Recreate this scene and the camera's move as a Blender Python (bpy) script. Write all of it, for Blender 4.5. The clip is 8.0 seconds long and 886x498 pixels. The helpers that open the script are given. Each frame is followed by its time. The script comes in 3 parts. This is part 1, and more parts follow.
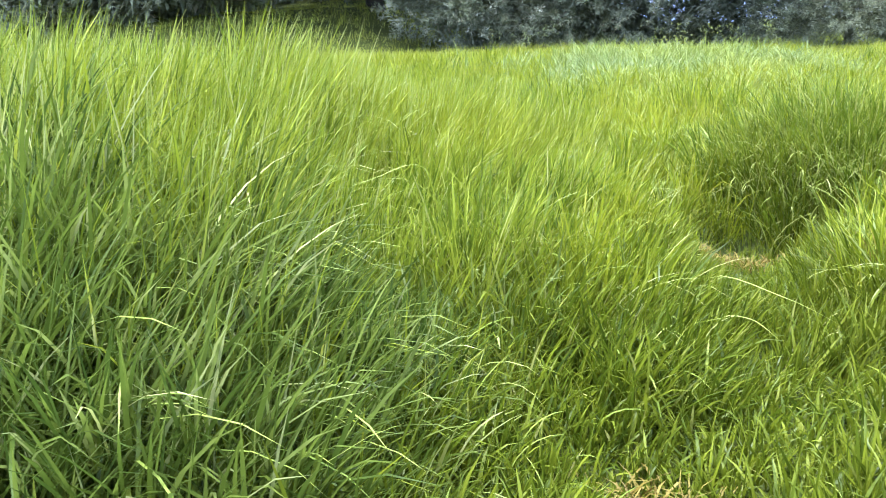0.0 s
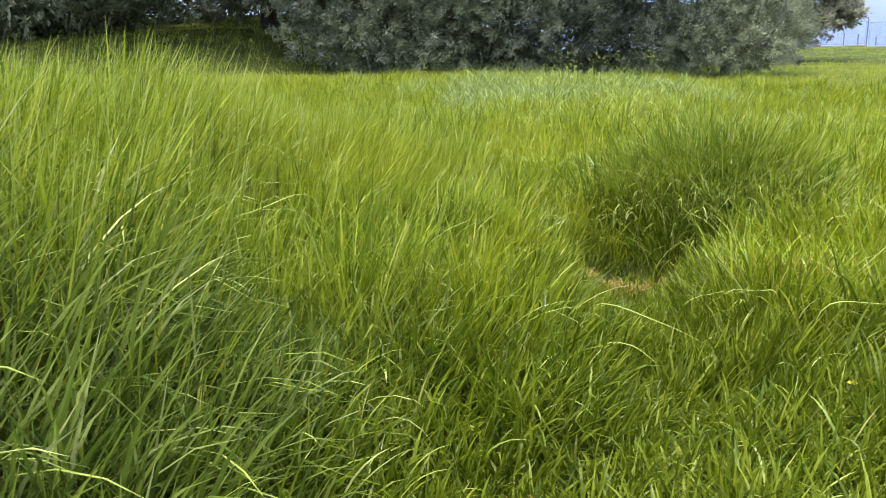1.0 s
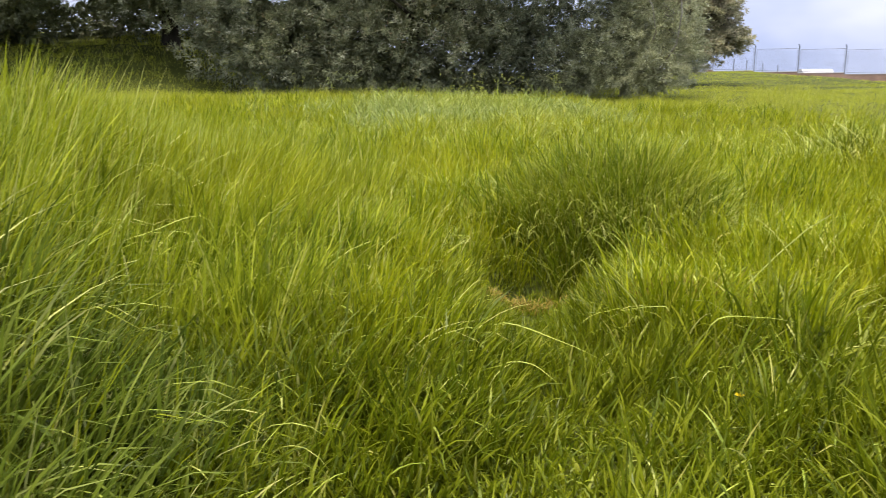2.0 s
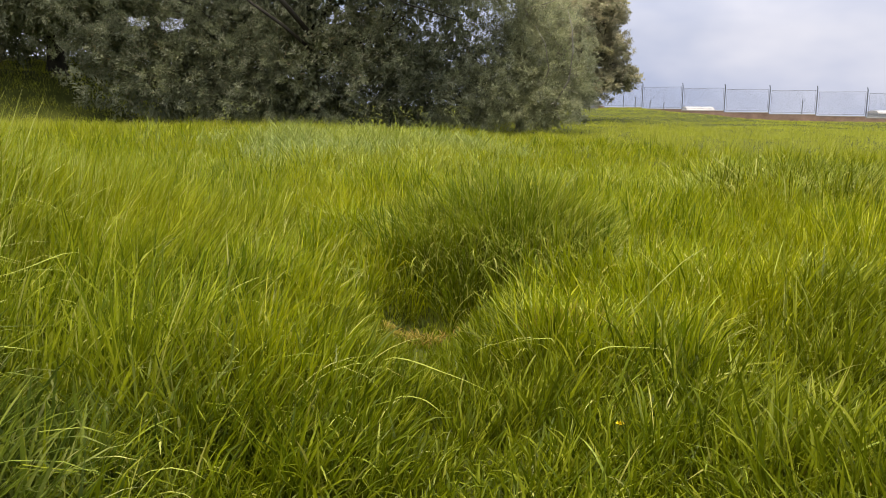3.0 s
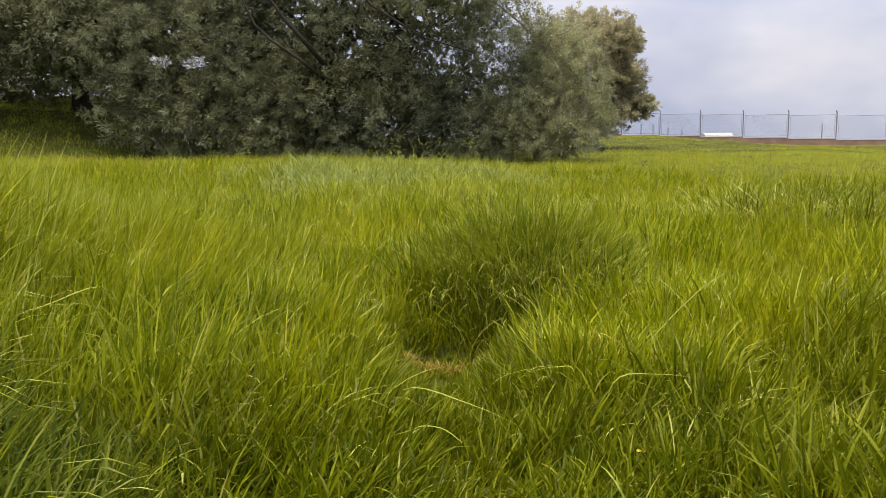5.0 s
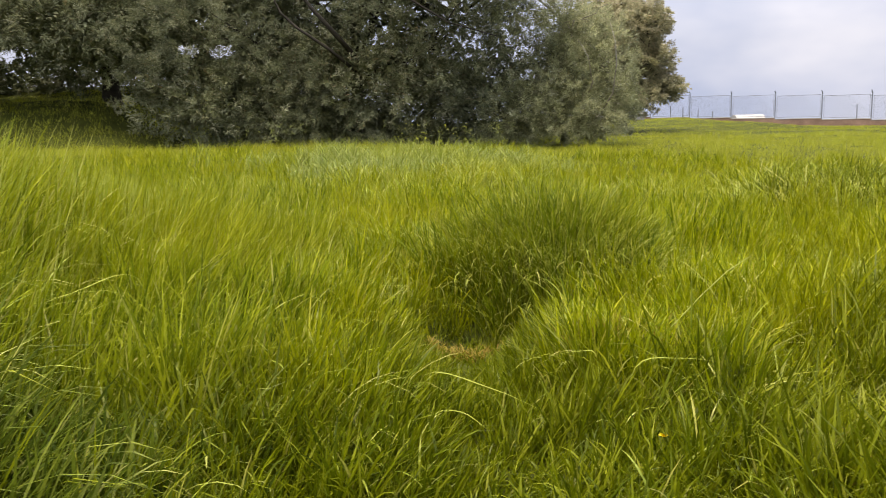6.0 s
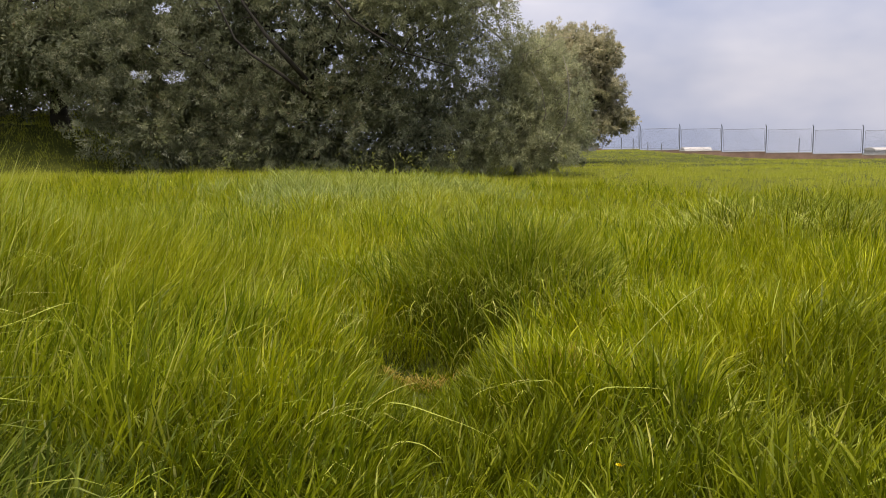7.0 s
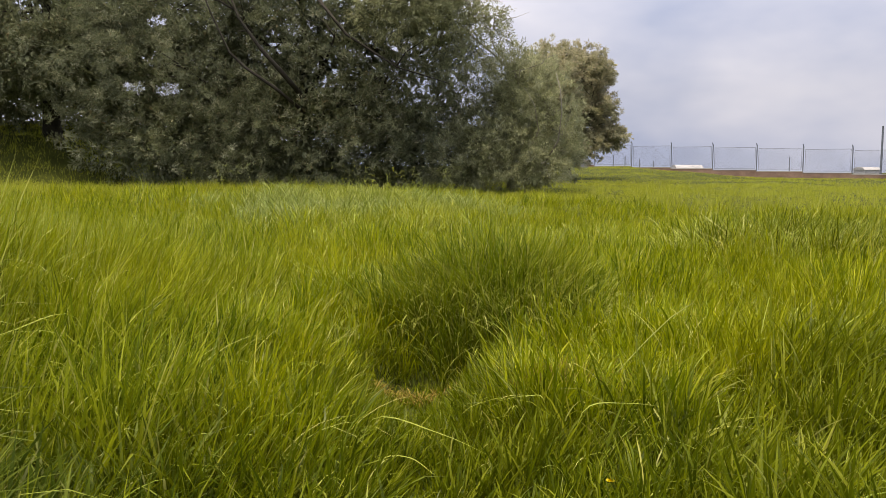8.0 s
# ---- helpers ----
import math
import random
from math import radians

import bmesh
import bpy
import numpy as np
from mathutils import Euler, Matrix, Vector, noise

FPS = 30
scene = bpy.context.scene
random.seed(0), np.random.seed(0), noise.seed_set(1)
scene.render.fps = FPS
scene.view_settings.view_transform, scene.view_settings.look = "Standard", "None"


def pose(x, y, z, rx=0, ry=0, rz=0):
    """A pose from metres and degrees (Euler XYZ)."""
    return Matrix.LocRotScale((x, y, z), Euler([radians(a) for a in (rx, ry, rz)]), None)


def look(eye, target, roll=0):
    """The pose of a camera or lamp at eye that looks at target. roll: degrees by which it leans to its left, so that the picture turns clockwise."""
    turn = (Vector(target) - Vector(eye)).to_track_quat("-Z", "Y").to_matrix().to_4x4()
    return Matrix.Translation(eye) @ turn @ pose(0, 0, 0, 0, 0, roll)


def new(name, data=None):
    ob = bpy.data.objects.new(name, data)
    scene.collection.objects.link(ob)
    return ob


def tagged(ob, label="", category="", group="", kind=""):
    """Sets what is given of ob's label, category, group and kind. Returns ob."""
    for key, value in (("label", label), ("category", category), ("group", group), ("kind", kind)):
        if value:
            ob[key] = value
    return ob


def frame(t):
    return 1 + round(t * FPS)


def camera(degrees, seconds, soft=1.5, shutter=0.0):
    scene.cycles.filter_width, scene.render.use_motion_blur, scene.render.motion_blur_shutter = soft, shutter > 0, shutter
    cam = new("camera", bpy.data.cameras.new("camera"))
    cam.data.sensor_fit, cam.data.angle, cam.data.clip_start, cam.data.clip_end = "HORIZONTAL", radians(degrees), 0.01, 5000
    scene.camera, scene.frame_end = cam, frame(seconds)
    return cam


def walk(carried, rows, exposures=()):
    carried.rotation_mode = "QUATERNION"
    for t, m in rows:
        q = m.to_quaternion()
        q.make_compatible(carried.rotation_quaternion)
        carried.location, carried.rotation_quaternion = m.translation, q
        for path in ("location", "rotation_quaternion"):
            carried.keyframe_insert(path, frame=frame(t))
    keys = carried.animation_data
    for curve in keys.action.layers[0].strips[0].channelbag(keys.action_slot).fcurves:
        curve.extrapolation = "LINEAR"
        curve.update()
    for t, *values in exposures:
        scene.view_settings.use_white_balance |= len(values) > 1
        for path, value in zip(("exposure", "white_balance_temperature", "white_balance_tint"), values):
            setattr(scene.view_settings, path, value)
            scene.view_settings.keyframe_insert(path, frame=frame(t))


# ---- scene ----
# ---------------------------------------------------------------- camera
cam = camera(57.8, 8.0, soft=0.85, shutter=0.25)


def held(x, y, z, tilt, roll, turn):
    return pose(x, y, z, tilt, 0, turn) @ pose(0, 0, 0, 0, 0, roll)


PATH = [
    (0.0, held(-0.140, -0.023, 1.155, 75.20, -2.44, 21.56)),
    (0.5, held(-0.125, -0.011, 1.168, 74.88, -2.09, 18.42)),
    (1.0, held(-0.106, 0.006, 1.182, 76.57, -1.18, 14.12)),
    (1.5, held(-0.095, 0.014, 1.183, 77.57, -0.83, 11.65)),
    (2.0, held(-0.069, 0.035, 1.184, 77.85, -0.45, 7.60)),
    (2.2, held(-0.049, 0.039, 1.191, 78.05, -0.60, 5.71)),
    (3.3, held(-0.020, 0.018, 1.204, 80.90, 0.76, -0.04)),
    (3.5, held(-0.018, 0.013, 1.207, 81.32, 0.70, 0.04)),
    (4.0, held(-0.005, 0.012, 1.210, 81.99, 0.15, 0.03)),
    (4.5, held(-0.013, 0.008, 1.207, 82.72, 0.10, 0.14)),
    (5.8, held(0.006, -0.002, 1.197, 81.27, -1.80, 5.08)),
    (6.0, held(0.017, 0.004, 1.198, 81.27, -1.34, 3.94)),
    (6.5, held(0.013, 0.021, 1.204, 81.32, -1.25, 1.16)),
    (7.0, held(0.004, 0.015, 1.199, 83.24, -0.64, 0.60)),
    (7.5, held(0.013, 0.017, 1.197, 84.31, 0.13, -0.20)),
    (8.0, held(0.000, 0.000, 1.200, 84.29, 0.00, 0.00)),
]
EXPOSURES = [
    (0.0, 1.70, 5150, 15), (0.5, 1.68, 5780, 13), (1.0, 1.03, 5850, 9), (1.5, 0.97, 6000, 9), (2.0, 0.86, 7000, 11),
    (3.5, 0.45, 7750, 8), (4.5, 0.42, 7900, 9), (6.0, 0.65, 8000, 9), (6.5, 0.55, 8000, 11), (7.0, 0.29, 7900, 11), (7.5, 0.15, 8000, 10), (8.0, 0.34, 8000, 10),
]
walk(cam, PATH, EXPOSURES)

# ---------------------------------------------------------------- sky and sun
world = bpy.data.worlds.new("overcast_sky")
scene.world = world
world.use_nodes = True
wn, wl = world.node_tree.nodes, world.node_tree.links
wn.clear()
sky = wn.new("ShaderNodeTexSky")
sky.sky_type, sky.sun_disc = "NISHITA", False
sky.sun_elevation, sky.sun_rotation = radians(75), radians(233)
sky.air_density, sky.dust_density, sky.ozone_density = 1.0, 3.0, 1.0
where = wn.new("ShaderNodeTexCoord")
stretch = wn.new("ShaderNodeMapping")
stretch.inputs["Scale"].default_value = (1.5, 1.5, 3.2)
puffs = wn.new("ShaderNodeTexNoise")
puffs.inputs["Scale"].default_value, puffs.inputs["Detail"].default_value = 2.2, 4.5
puffs.inputs["Roughness"].default_value = 0.52
ramp = wn.new("ShaderNodeValToRGB")
ramp.color_ramp.elements[0].position, ramp.color_ramp.elements[0].color = 0.30, (4.7, 5.7, 8.9, 1)
ramp.color_ramp.elements[1].position, ramp.color_ramp.elements[1].color = 0.68, (8.7, 9.3, 11.8, 1)
cover = wn.new("ShaderNodeMix")
cover.data_type = "RGBA"
cover.inputs["Factor"].default_value = 0.9
back = wn.new("ShaderNodeBackground")
back.inputs["Strength"].default_value = 0.07
sky_out = wn.new("ShaderNodeOutputWorld")
wl.new(where.outputs["Generated"], stretch.inputs["Vector"])
wl.new(stretch.outputs["Vector"], puffs.inputs["Vector"])
height = wn.new("ShaderNodeSeparateXYZ")
lift = wn.new("ShaderNodeMapRange")
lift.inputs["From Min"].default_value, lift.inputs["From Max"].default_value = 0.0, 0.32
lift.inputs["To Min"].default_value, lift.inputs["To Max"].default_value = -0.20, 0.12
both_clouds = wn.new("ShaderNodeMath")
both_clouds.operation = "ADD"
wl.new(where.outputs["Generated"], height.inputs["Vector"])
wl.new(height.outputs["Z"], lift.inputs["Value"])
wl.new(lift.outputs["Result"], both_clouds.inputs[0])
wl.new(puffs.outputs["Fac"], both_clouds.inputs[1])
wl.new(both_clouds.outputs["Value"], ramp.inputs["Fac"])
wl.new(sky.outputs["Color"], cover.inputs["A"])
wl.new(ramp.outputs["Color"], cover.inputs["B"])
# an overcast sky is brighter overhead than at the horizon
dome = wn.new("ShaderNodeMapRange")
dome.inputs["From Min"].default_value, dome.inputs["From Max"].default_value = 0.09, 1.0
dome.inputs["To Min"].default_value, dome.inputs["To Max"].default_value = 1.0, 2.65
bright = wn.new("ShaderNodeVectorMath")
bright.operation = "SCALE"
wl.new(height.outputs["Z"], dome.inputs["Value"])
wl.new(cover.outputs["Result"], bright.inputs[0])
wl.new(dome.outputs["Result"], bright.inputs["Scale"])
wl.new(bright.outputs["Vector"], back.inputs["Color"])
wl.new(back.outputs["Background"], sky_out.inputs["Surface"])

sun = new("sun", bpy.data.lights.new("sun", "SUN"))
sun.data.energy, sun.data.angle, sun.data.color = 3.7, radians(20), (1.0, 0.93, 0.80)
sun.matrix_world = look((-6, -4.5, 28), (0, 0, 0))


# ---------------------------------------------------------------- materials
def nodes_of(name):
    mat = bpy.data.materials.new(name)
    mat.use_nodes = True
    nt = mat.node_tree
    nt.nodes.clear()
    return mat, nt.nodes, nt.links


def ramp_node(nodes, stops):
    node = nodes.new("ShaderNodeValToRGB")
    while len(node.color_ramp.elements) < len(stops):
        node.color_ramp.elements.new(0.5)
    for el, (p, c) in zip(node.color_ramp.elements, stops):
        el.position, el.color = p, (*c, 1)
    return node


def blade_material(name, stops, patch, patch_amount, gloss=0.4, through_light=0.34, scale=0.9, tuft=9.0, low=0.82, high=1.18, sheen=0.2):
    """Leaf and blade: each blade its own tone, patches of another tint over the ground, light passes through."""
    mat, n, l = nodes_of(name)
    geo = n.new("ShaderNodeNewGeometry")
    tone = ramp_node(n, stops)
    l.new(geo.outputs["Random Per Island"], tone.inputs["Fac"])
    spread = n.new("ShaderNodeTexNoise")
    spread.inputs["Scale"].default_value, spread.inputs["Detail"].default_value = scale, 4
    l.new(geo.outputs["Position"], spread.inputs["Vector"])
    pick = n.new("ShaderNodeMapRange")
    pick.inputs["From Min"].default_value, pick.inputs["From Max"].default_value = 0.4, 0.66
    pick.inputs["To Max"].default_value = patch_amount
    l.new(spread.outputs["Fac"], pick.inputs["Value"])
    mix = n.new("ShaderNodeMix")
    mix.data_type = "RGBA"
    mix.inputs["B"].default_value = (*patch, 1)
    l.new(pick.outputs["Result"], mix.inputs["Factor"])
    l.new(tone.outputs["Color"], mix.inputs["A"])
    fine = n.new("ShaderNodeTexNoise")
    fine.inputs["Scale"].default_value, fine.inputs["Detail"].default_value = tuft, 5
    l.new(geo.outputs["Position"], fine.inputs["Vector"])
    vary = n.new("ShaderNodeHueSaturation")
    value = n.new("ShaderNodeMapRange")
    value.inputs["From Min"].default_value, value.inputs["From Max"].default_value = 0.3, 0.7
    value.inputs["To Min"].default_value, value.inputs["To Max"].default_value = low, high
    l.new(fine.outputs["Fac"], value.inputs["Value"])
    l.new(value.outputs["Result"], vary.inputs["Value"])
    l.new(mix.outputs["Result"], vary.inputs["Color"])
    skin = n.new("ShaderNodeBsdfPrincipled")
    skin.inputs["Roughness"].default_value = gloss
    skin.inputs["Specular IOR Level"].default_value = sheen
    l.new(vary.outputs["Color"], skin.inputs["Base Color"])
    glow = n.new("ShaderNodeBsdfTranslucent")
    l.new(vary.outputs["Color"], glow.inputs["Color"])
    both = n.new("ShaderNodeMixShader")
    both.inputs["Fac"].default_value = through_light
    l.new(skin.outputs["BSDF"], both.inputs[1])
    l.new(glow.outputs["BSDF"], both.inputs[2])
    out = n.new("ShaderNodeOutputMaterial")
    l.new(both.outputs["Shader"], out.inputs["Surface"])
    return mat


def solid_material(name, dark, light, rough=0.8, scale=6.0, fine=60.0, bump=0.3, metal=0.0):
    """Plain stuff with stains at one scale and grain at another."""
    mat, n, l = nodes_of(name)
    geo = n.new("ShaderNodeNewGeometry")
    big = n.new("ShaderNodeTexNoise")
    big.inputs["Scale"].default_value, big.inputs["Detail"].default_value = scale, 6
    small = n.new("ShaderNodeTexNoise")
    small.inputs["Scale"].default_value, small.inputs["Detail"].default_value = fine, 4
    add = n.new("ShaderNodeMath")
    add.operation = "MULTIPLY_ADD"
    add.inputs[1].default_value = 0.4
    half = n.new("ShaderNodeMath")
    half.operation = "MULTIPLY"
    half.inputs[1].default_value = 0.65
    l.new(geo.outputs["Position"], big.inputs["Vector"])
    l.new(geo.outputs["Position"], small.inputs["Vector"])
    l.new(big.outputs["Fac"], half.inputs[0])
    l.new(small.outputs["Fac"], add.inputs[0])
    l.new(half.outputs["Value"], add.inputs[2])
    tone = ramp_node(n, [(0.32, dark), (0.72, light)])
    l.new(add.outputs["Value"], tone.inputs["Fac"])
    relief = n.new("ShaderNodeBump")
    relief.inputs["Strength"].default_value, relief.inputs["Distance"].default_value = bump, 0.02
    l.new(small.outputs["Fac"], relief.inputs["Height"])
    skin = n.new("ShaderNodeBsdfPrincipled")
    skin.inputs["Roughness"].default_value, skin.inputs["Metallic"].default_value = rough, metal
    skin.inputs["Specular IOR Level"].default_value = 0.5 * (1 - rough * 0.9)
    l.new(tone.outputs["Color"], skin.inputs["Base Color"])
    l.new(relief.outputs["Normal"], skin.inputs["Normal"])
    out = n.new("ShaderNodeOutputMaterial")
    l.new(skin.outputs["BSDF"], out.inputs["Surface"])
    return mat


M_GRASS = blade_material("meadow_blades", [(0.0, (0.064, 0.104, 0.004)), (0.35, (0.155, 0.205, 0.006)),
                         (0.72, (0.265, 0.300, 0.009)), (0.92, (0.38, 0.405, 0.020)), (1.0, (0.48, 0.45, 0.10))],
                         (0.31, 0.30, 0.010), 0.4)
M_BANK = blade_material("bank_blades", [(0.0, (0.055, 0.095, 0.006)), (0.35, (0.155, 0.205, 0.010)),
                        (0.72, (0.26, 0.300, 0.016)), (0.92, (0.38, 0.41, 0.045)), (1.0, (0.48, 0.47, 0.16))],
                        (0.30, 0.31, 0.016), 0.45, through_light=0.36, scale=0.55)
M_BLUE = blade_material("blue_green_blades", [(0.0, (0.11, 0.155, 0.032)), (0.5, (0.20, 0.255, 0.065)),
                        (0.9, (0.28, 0.325, 0.10)), (1.0, (0.42, 0.43, 0.18))], (0.27, 0.30, 0.025), 0.65)
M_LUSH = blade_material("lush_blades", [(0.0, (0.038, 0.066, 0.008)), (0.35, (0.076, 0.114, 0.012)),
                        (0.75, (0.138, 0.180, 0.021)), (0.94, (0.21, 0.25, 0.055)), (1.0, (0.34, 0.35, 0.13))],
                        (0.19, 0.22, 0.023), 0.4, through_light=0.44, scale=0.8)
M_STRAW = blade_material("straw_blades", [(0.0, (0.13, 0.09, 0.015)), (0.5, (0.21, 0.15, 0.022)),
                         (1.0, (0.31, 0.235, 0.05))], (0.19, 0.17, 0.015), 0.5, gloss=0.6, through_light=0.25)
M_PALE = blade_material("pale_blades", [(0.0, (0.20, 0.27, 0.03)), (0.6, (0.34, 0.39, 0.065)),
                        (1.0, (0.48, 0.48, 0.16))], (0.32, 0.35, 0.05), 0.3, gloss=0.45)
# Meadow colour made paler with distance; the haze is in the blades.
M_FAR_HAZE = blade_material("hazed_far_blades", [(0.0, (0.20, 0.23, 0.018)), (0.4, (0.31, 0.335, 0.026)),
                       (0.85, (0.40, 0.42, 0.05)), (1.0, (0.50, 0.48, 0.15))], (0.36, 0.395, 0.06), 0.6,
                       through_light=0.5, scale=0.22, tuft=1.3, low=0.84, high=1.16)
M_SOIL = solid_material("turf_soil", (0.026, 0.034, 0.006), (0.075, 0.085, 0.016), 0.95, 2.0, 40.0, 0.6)
M_LEAF_DARK = blade_material("wattle_leaves", [(0.0, (0.095, 0.110, 0.058)), (0.5, (0.142, 0.160, 0.086)),
                             (0.94, (0.21, 0.228, 0.138)), (1.0, (0.25, 0.20, 0.12))],
                             (0.160, 0.182, 0.120), 0.8, gloss=0.5, through_light=0.38, scale=0.5, tuft=2.6, low=0.6, high=1.4, sheen=0.2)
# Silvery tips, painted paler so that outer clumps look lit.
M_LEAF_SILVER_LIT = blade_material("lit_silvery_leaves", [(0.0, (0.15, 0.17, 0.11)), (0.5, (0.235, 0.255, 0.175)), (1.0, (0.35, 0.365, 0.27))],
                               (0.20, 0.21, 0.12), 0.5, gloss=0.42, through_light=0.35, scale=0.5, tuft=1.6, low=0.7, high=1.3)
# Grey-green leaf colour raised further to carry the haze of sky glare.
M_LEAF_PALE_HAZE = blade_material("hazed_grey_green_leaves", [(0.0, (0.18, 0.20, 0.105)), (0.5, (0.29, 0.305, 0.165)),
                             (1.0, (0.41, 0.42, 0.26))], (0.33, 0.35, 0.22), 0.6, gloss=0.5, through_light=0.5,
                             tuft=3.0, low=0.55, high=1.45)
# Olive-brown, lightened beyond real leaves so the colour holds the distance haze.
M_LEAF_OLIVE_HAZE = blade_material("hazed_olive_leaves", [(0.0, (0.22, 0.225, 0.13)), (0.5, (0.32, 0.315, 0.19)),
                              (0.85, (0.42, 0.405, 0.26)), (1.0, (0.46, 0.38, 0.27))],
                              (0.40, 0.37, 0.27), 0.7, gloss=0.55, through_light=0.55, tuft=1.8, low=0.6, high=1.4)
# Darker than the meadow blades: shade on the tussock's front, put into colour.
M_TUSSOCK_SHADE = blade_material("shaded_tussock_blades", [(0.0, (0.046, 0.080, 0.005)), (0.4, (0.105, 0.152, 0.007)),
                           (0.8, (0.195, 0.235, 0.012)), (1.0, (0.36, 0.36, 0.07))], (0.20, 0.225, 0.009), 0.3)
M_COARSE = blade_material("coarse_blades", [(0.0, (0.047, 0.072, 0.004)), (0.4, (0.106, 0.139, 0.005)),
                          (0.85, (0.182, 0.211, 0.008)), (0.97, (0.24, 0.265, 0.022)), (1.0, (0.34, 0.33, 0.08))],
                          (0.152, 0.167, 0.006), 0.35)
M_BARK = solid_material("grey_bark", (0.02, 0.018, 0.016), (0.07, 0.062, 0.054), 0.9, 3.0, 30.0, 0.7)
M_BARK_PALE = solid_material("pale_bark", (0.14, 0.13, 0.11), (0.34, 0.32, 0.28), 0.9, 3.0, 30.0, 0.5)
M_STEEL = solid_material("galvanised_steel", (0.09, 0.105, 0.13), (0.18, 0.20, 0.24), 0.6, 3.0, 50.0, 0.1, 0.3)
M_BRICK = solid_material("brick_footing", (0.15, 0.10, 0.078), (0.32, 0.215, 0.17), 0.9, 1.3, 14.0, 0.6)
M_CAP = solid_material("concrete_cap", (0.28, 0.26, 0.24), (0.44, 0.42, 0.39), 0.9, 1.5, 25.0, 0.4)
M_SHEET = solid_material("white_sheeting", (0.28, 0.28, 0.29), (0.42, 0.41, 0.41), 0.6, 0.6, 8.0, 0.1)
M_PETAL = solid_material("yellow_petals", (0.70, 0.50, 0.015), (0.85, 0.68, 0.03), 0.6, 40.0, 200.0, 0.2)
M_STEM = solid_material("flower_stem", (0.13, 0.16, 0.02), (0.24, 0.26, 0.05), 0.6, 30.0, 200.0, 0.2)


# ---------------------------------------------------------------- shape helpers
def mesh_object(name, verts, faces, material, parent=None, label="", smooth=False):
    me = bpy.data.meshes.new(name)
    me.from_pydata(verts, [], faces)
    me.materials.append(material)
    if smooth:
        me.polygons.foreach_set("use_smooth", [True] * len(me.polygons))
    me.update()
    ob = new(name, me)
    if parent is not None:
        ob.parent = parent
    return tagged(ob, label)


def array_object(name, verts, loops, starts, material, parent=None):
    """A large mesh from arrays: vertex places, corner indices and the first corner of each face."""
    me = bpy.data.meshes.new(name)
    me.vertices.add(len(verts))
    me.vertices.foreach_set("co", np.ascontiguousarray(verts, dtype=np.float32).ravel())
    me.loops.add(len(loops))
    me.loops.foreach_set("vertex_index", np.ascontiguousarray(loops, dtype=np.int32))
    me.polygons.add(len(starts))
    me.polygons.foreach_set("loop_start", np.ascontiguousarray(starts, dtype=np.int32))
    me.polygons.foreach_set("use_smooth", np.ones(len(starts), dtype=bool))
    me.materials.append(material)
    me.update(calc_edges=True)
    me.validate()
    ob = new(name, me)
    if parent is not None:
        ob.parent = parent
    return ob


def part(name, bm, material, parent, label=""):
    me = bpy.data.meshes.new(name)
    bm.to_mesh(me)
    bm.free()
    me.materials.append(material)
    ob = new(name, me)
    ob.parent = parent
    return tagged(ob, label)


def tube(points, radii, sides=7):
    """A tapered tube along points."""
    verts, faces = [], []
    pts = [Vector(p) for p in points]
    for i, p in enumerate(pts):
        ahead = (pts[min(i + 1, len(pts) - 1)] - pts[max(i - 1, 0)]).normalized()
        side = ahead.cross(Vector((0.31, 0.17, 0.93)) if abs(ahead.z) < 0.9 else Vector((1, 0, 0))).normalized()
        up = side.cross(ahead)
        for k in range(sides):
            a = 2 * math.pi * k / sides
            verts.append(p + radii[i] * (math.cos(a) * side + math.sin(a) * up))
    for i in range(len(pts) - 1):
        for k in range(sides):
            k2 = (k + 1) % sides
            faces.append((i * sides + k, i * sides + k2, (i + 1) * sides + k2, (i + 1) * sides + k))
    faces.append(tuple(range(sides))[::-1])
    faces.append(tuple((len(pts) - 1) * sides + k for k in range(sides)))
    return verts, faces


def smooth_step(a, b, v):
    t = np.clip((v - a) / (b - a), 0, 1)
    return t * t * (3 - 2 * t)


def lattice(ix, iy, seed):
    h = np.sin(ix * 127.1 + iy * 311.7 + seed * 74.7) * 43758.5453
    return h - np.floor(h)


def value_noise(x, y, seed=0):
    ix, iy = np.floor(x), np.floor(y)
    u, v = smooth_step(0, 1, x - ix), smooth_step(0, 1, y - iy)
    a = lattice(ix, iy, seed) * (1 - u) + lattice(ix + 1, iy, seed) * u
    b = lattice(ix, iy + 1, seed) * (1 - u) + lattice(ix + 1, iy + 1, seed) * u
    return a * (1 - v) + b * v


def oval(x, y, cx, cy, rx, ry):
    return np.hypot((x - cx) / rx, (y - cy) / ry)


def lump(x, y, cx, cy, rx, ry):
    return np.exp(-(((x - cx) / rx) ** 2 + ((y - cy) / ry) ** 2))


# ---------------------------------------------------------------- the lie of the land
TRAIL = [(-0.45, 0.6), (-0.15, 1.7), (0.05, 2.6), (-0.08, 3.4), (-0.2, 4.2), (-0.16, 5.0)]


def trail_distance(x, y):
    best = np.full(np.shape(x), 99.0)
    for (ax, ay), (bx, by) in zip(TRAIL, TRAIL[1:]):
        dx, dy = bx - ax, by - ay
        s = np.clip(((x - ax) * dx + (y - ay) * dy) / (dx * dx + dy * dy), 0, 1)
        best = np.minimum(best, np.hypot(x - ax - s * dx, y - ay - s * dy))
    return best


def bank_share(x, y):
    edge = x + 0.05 * (y - 3)
    rise = smooth_step(0.5, 3.2, -edge)
    return rise * smooth_step(-1.5, 2.6, y) * (1 - 0.9 * smooth_step(3.6, 8.5, y))


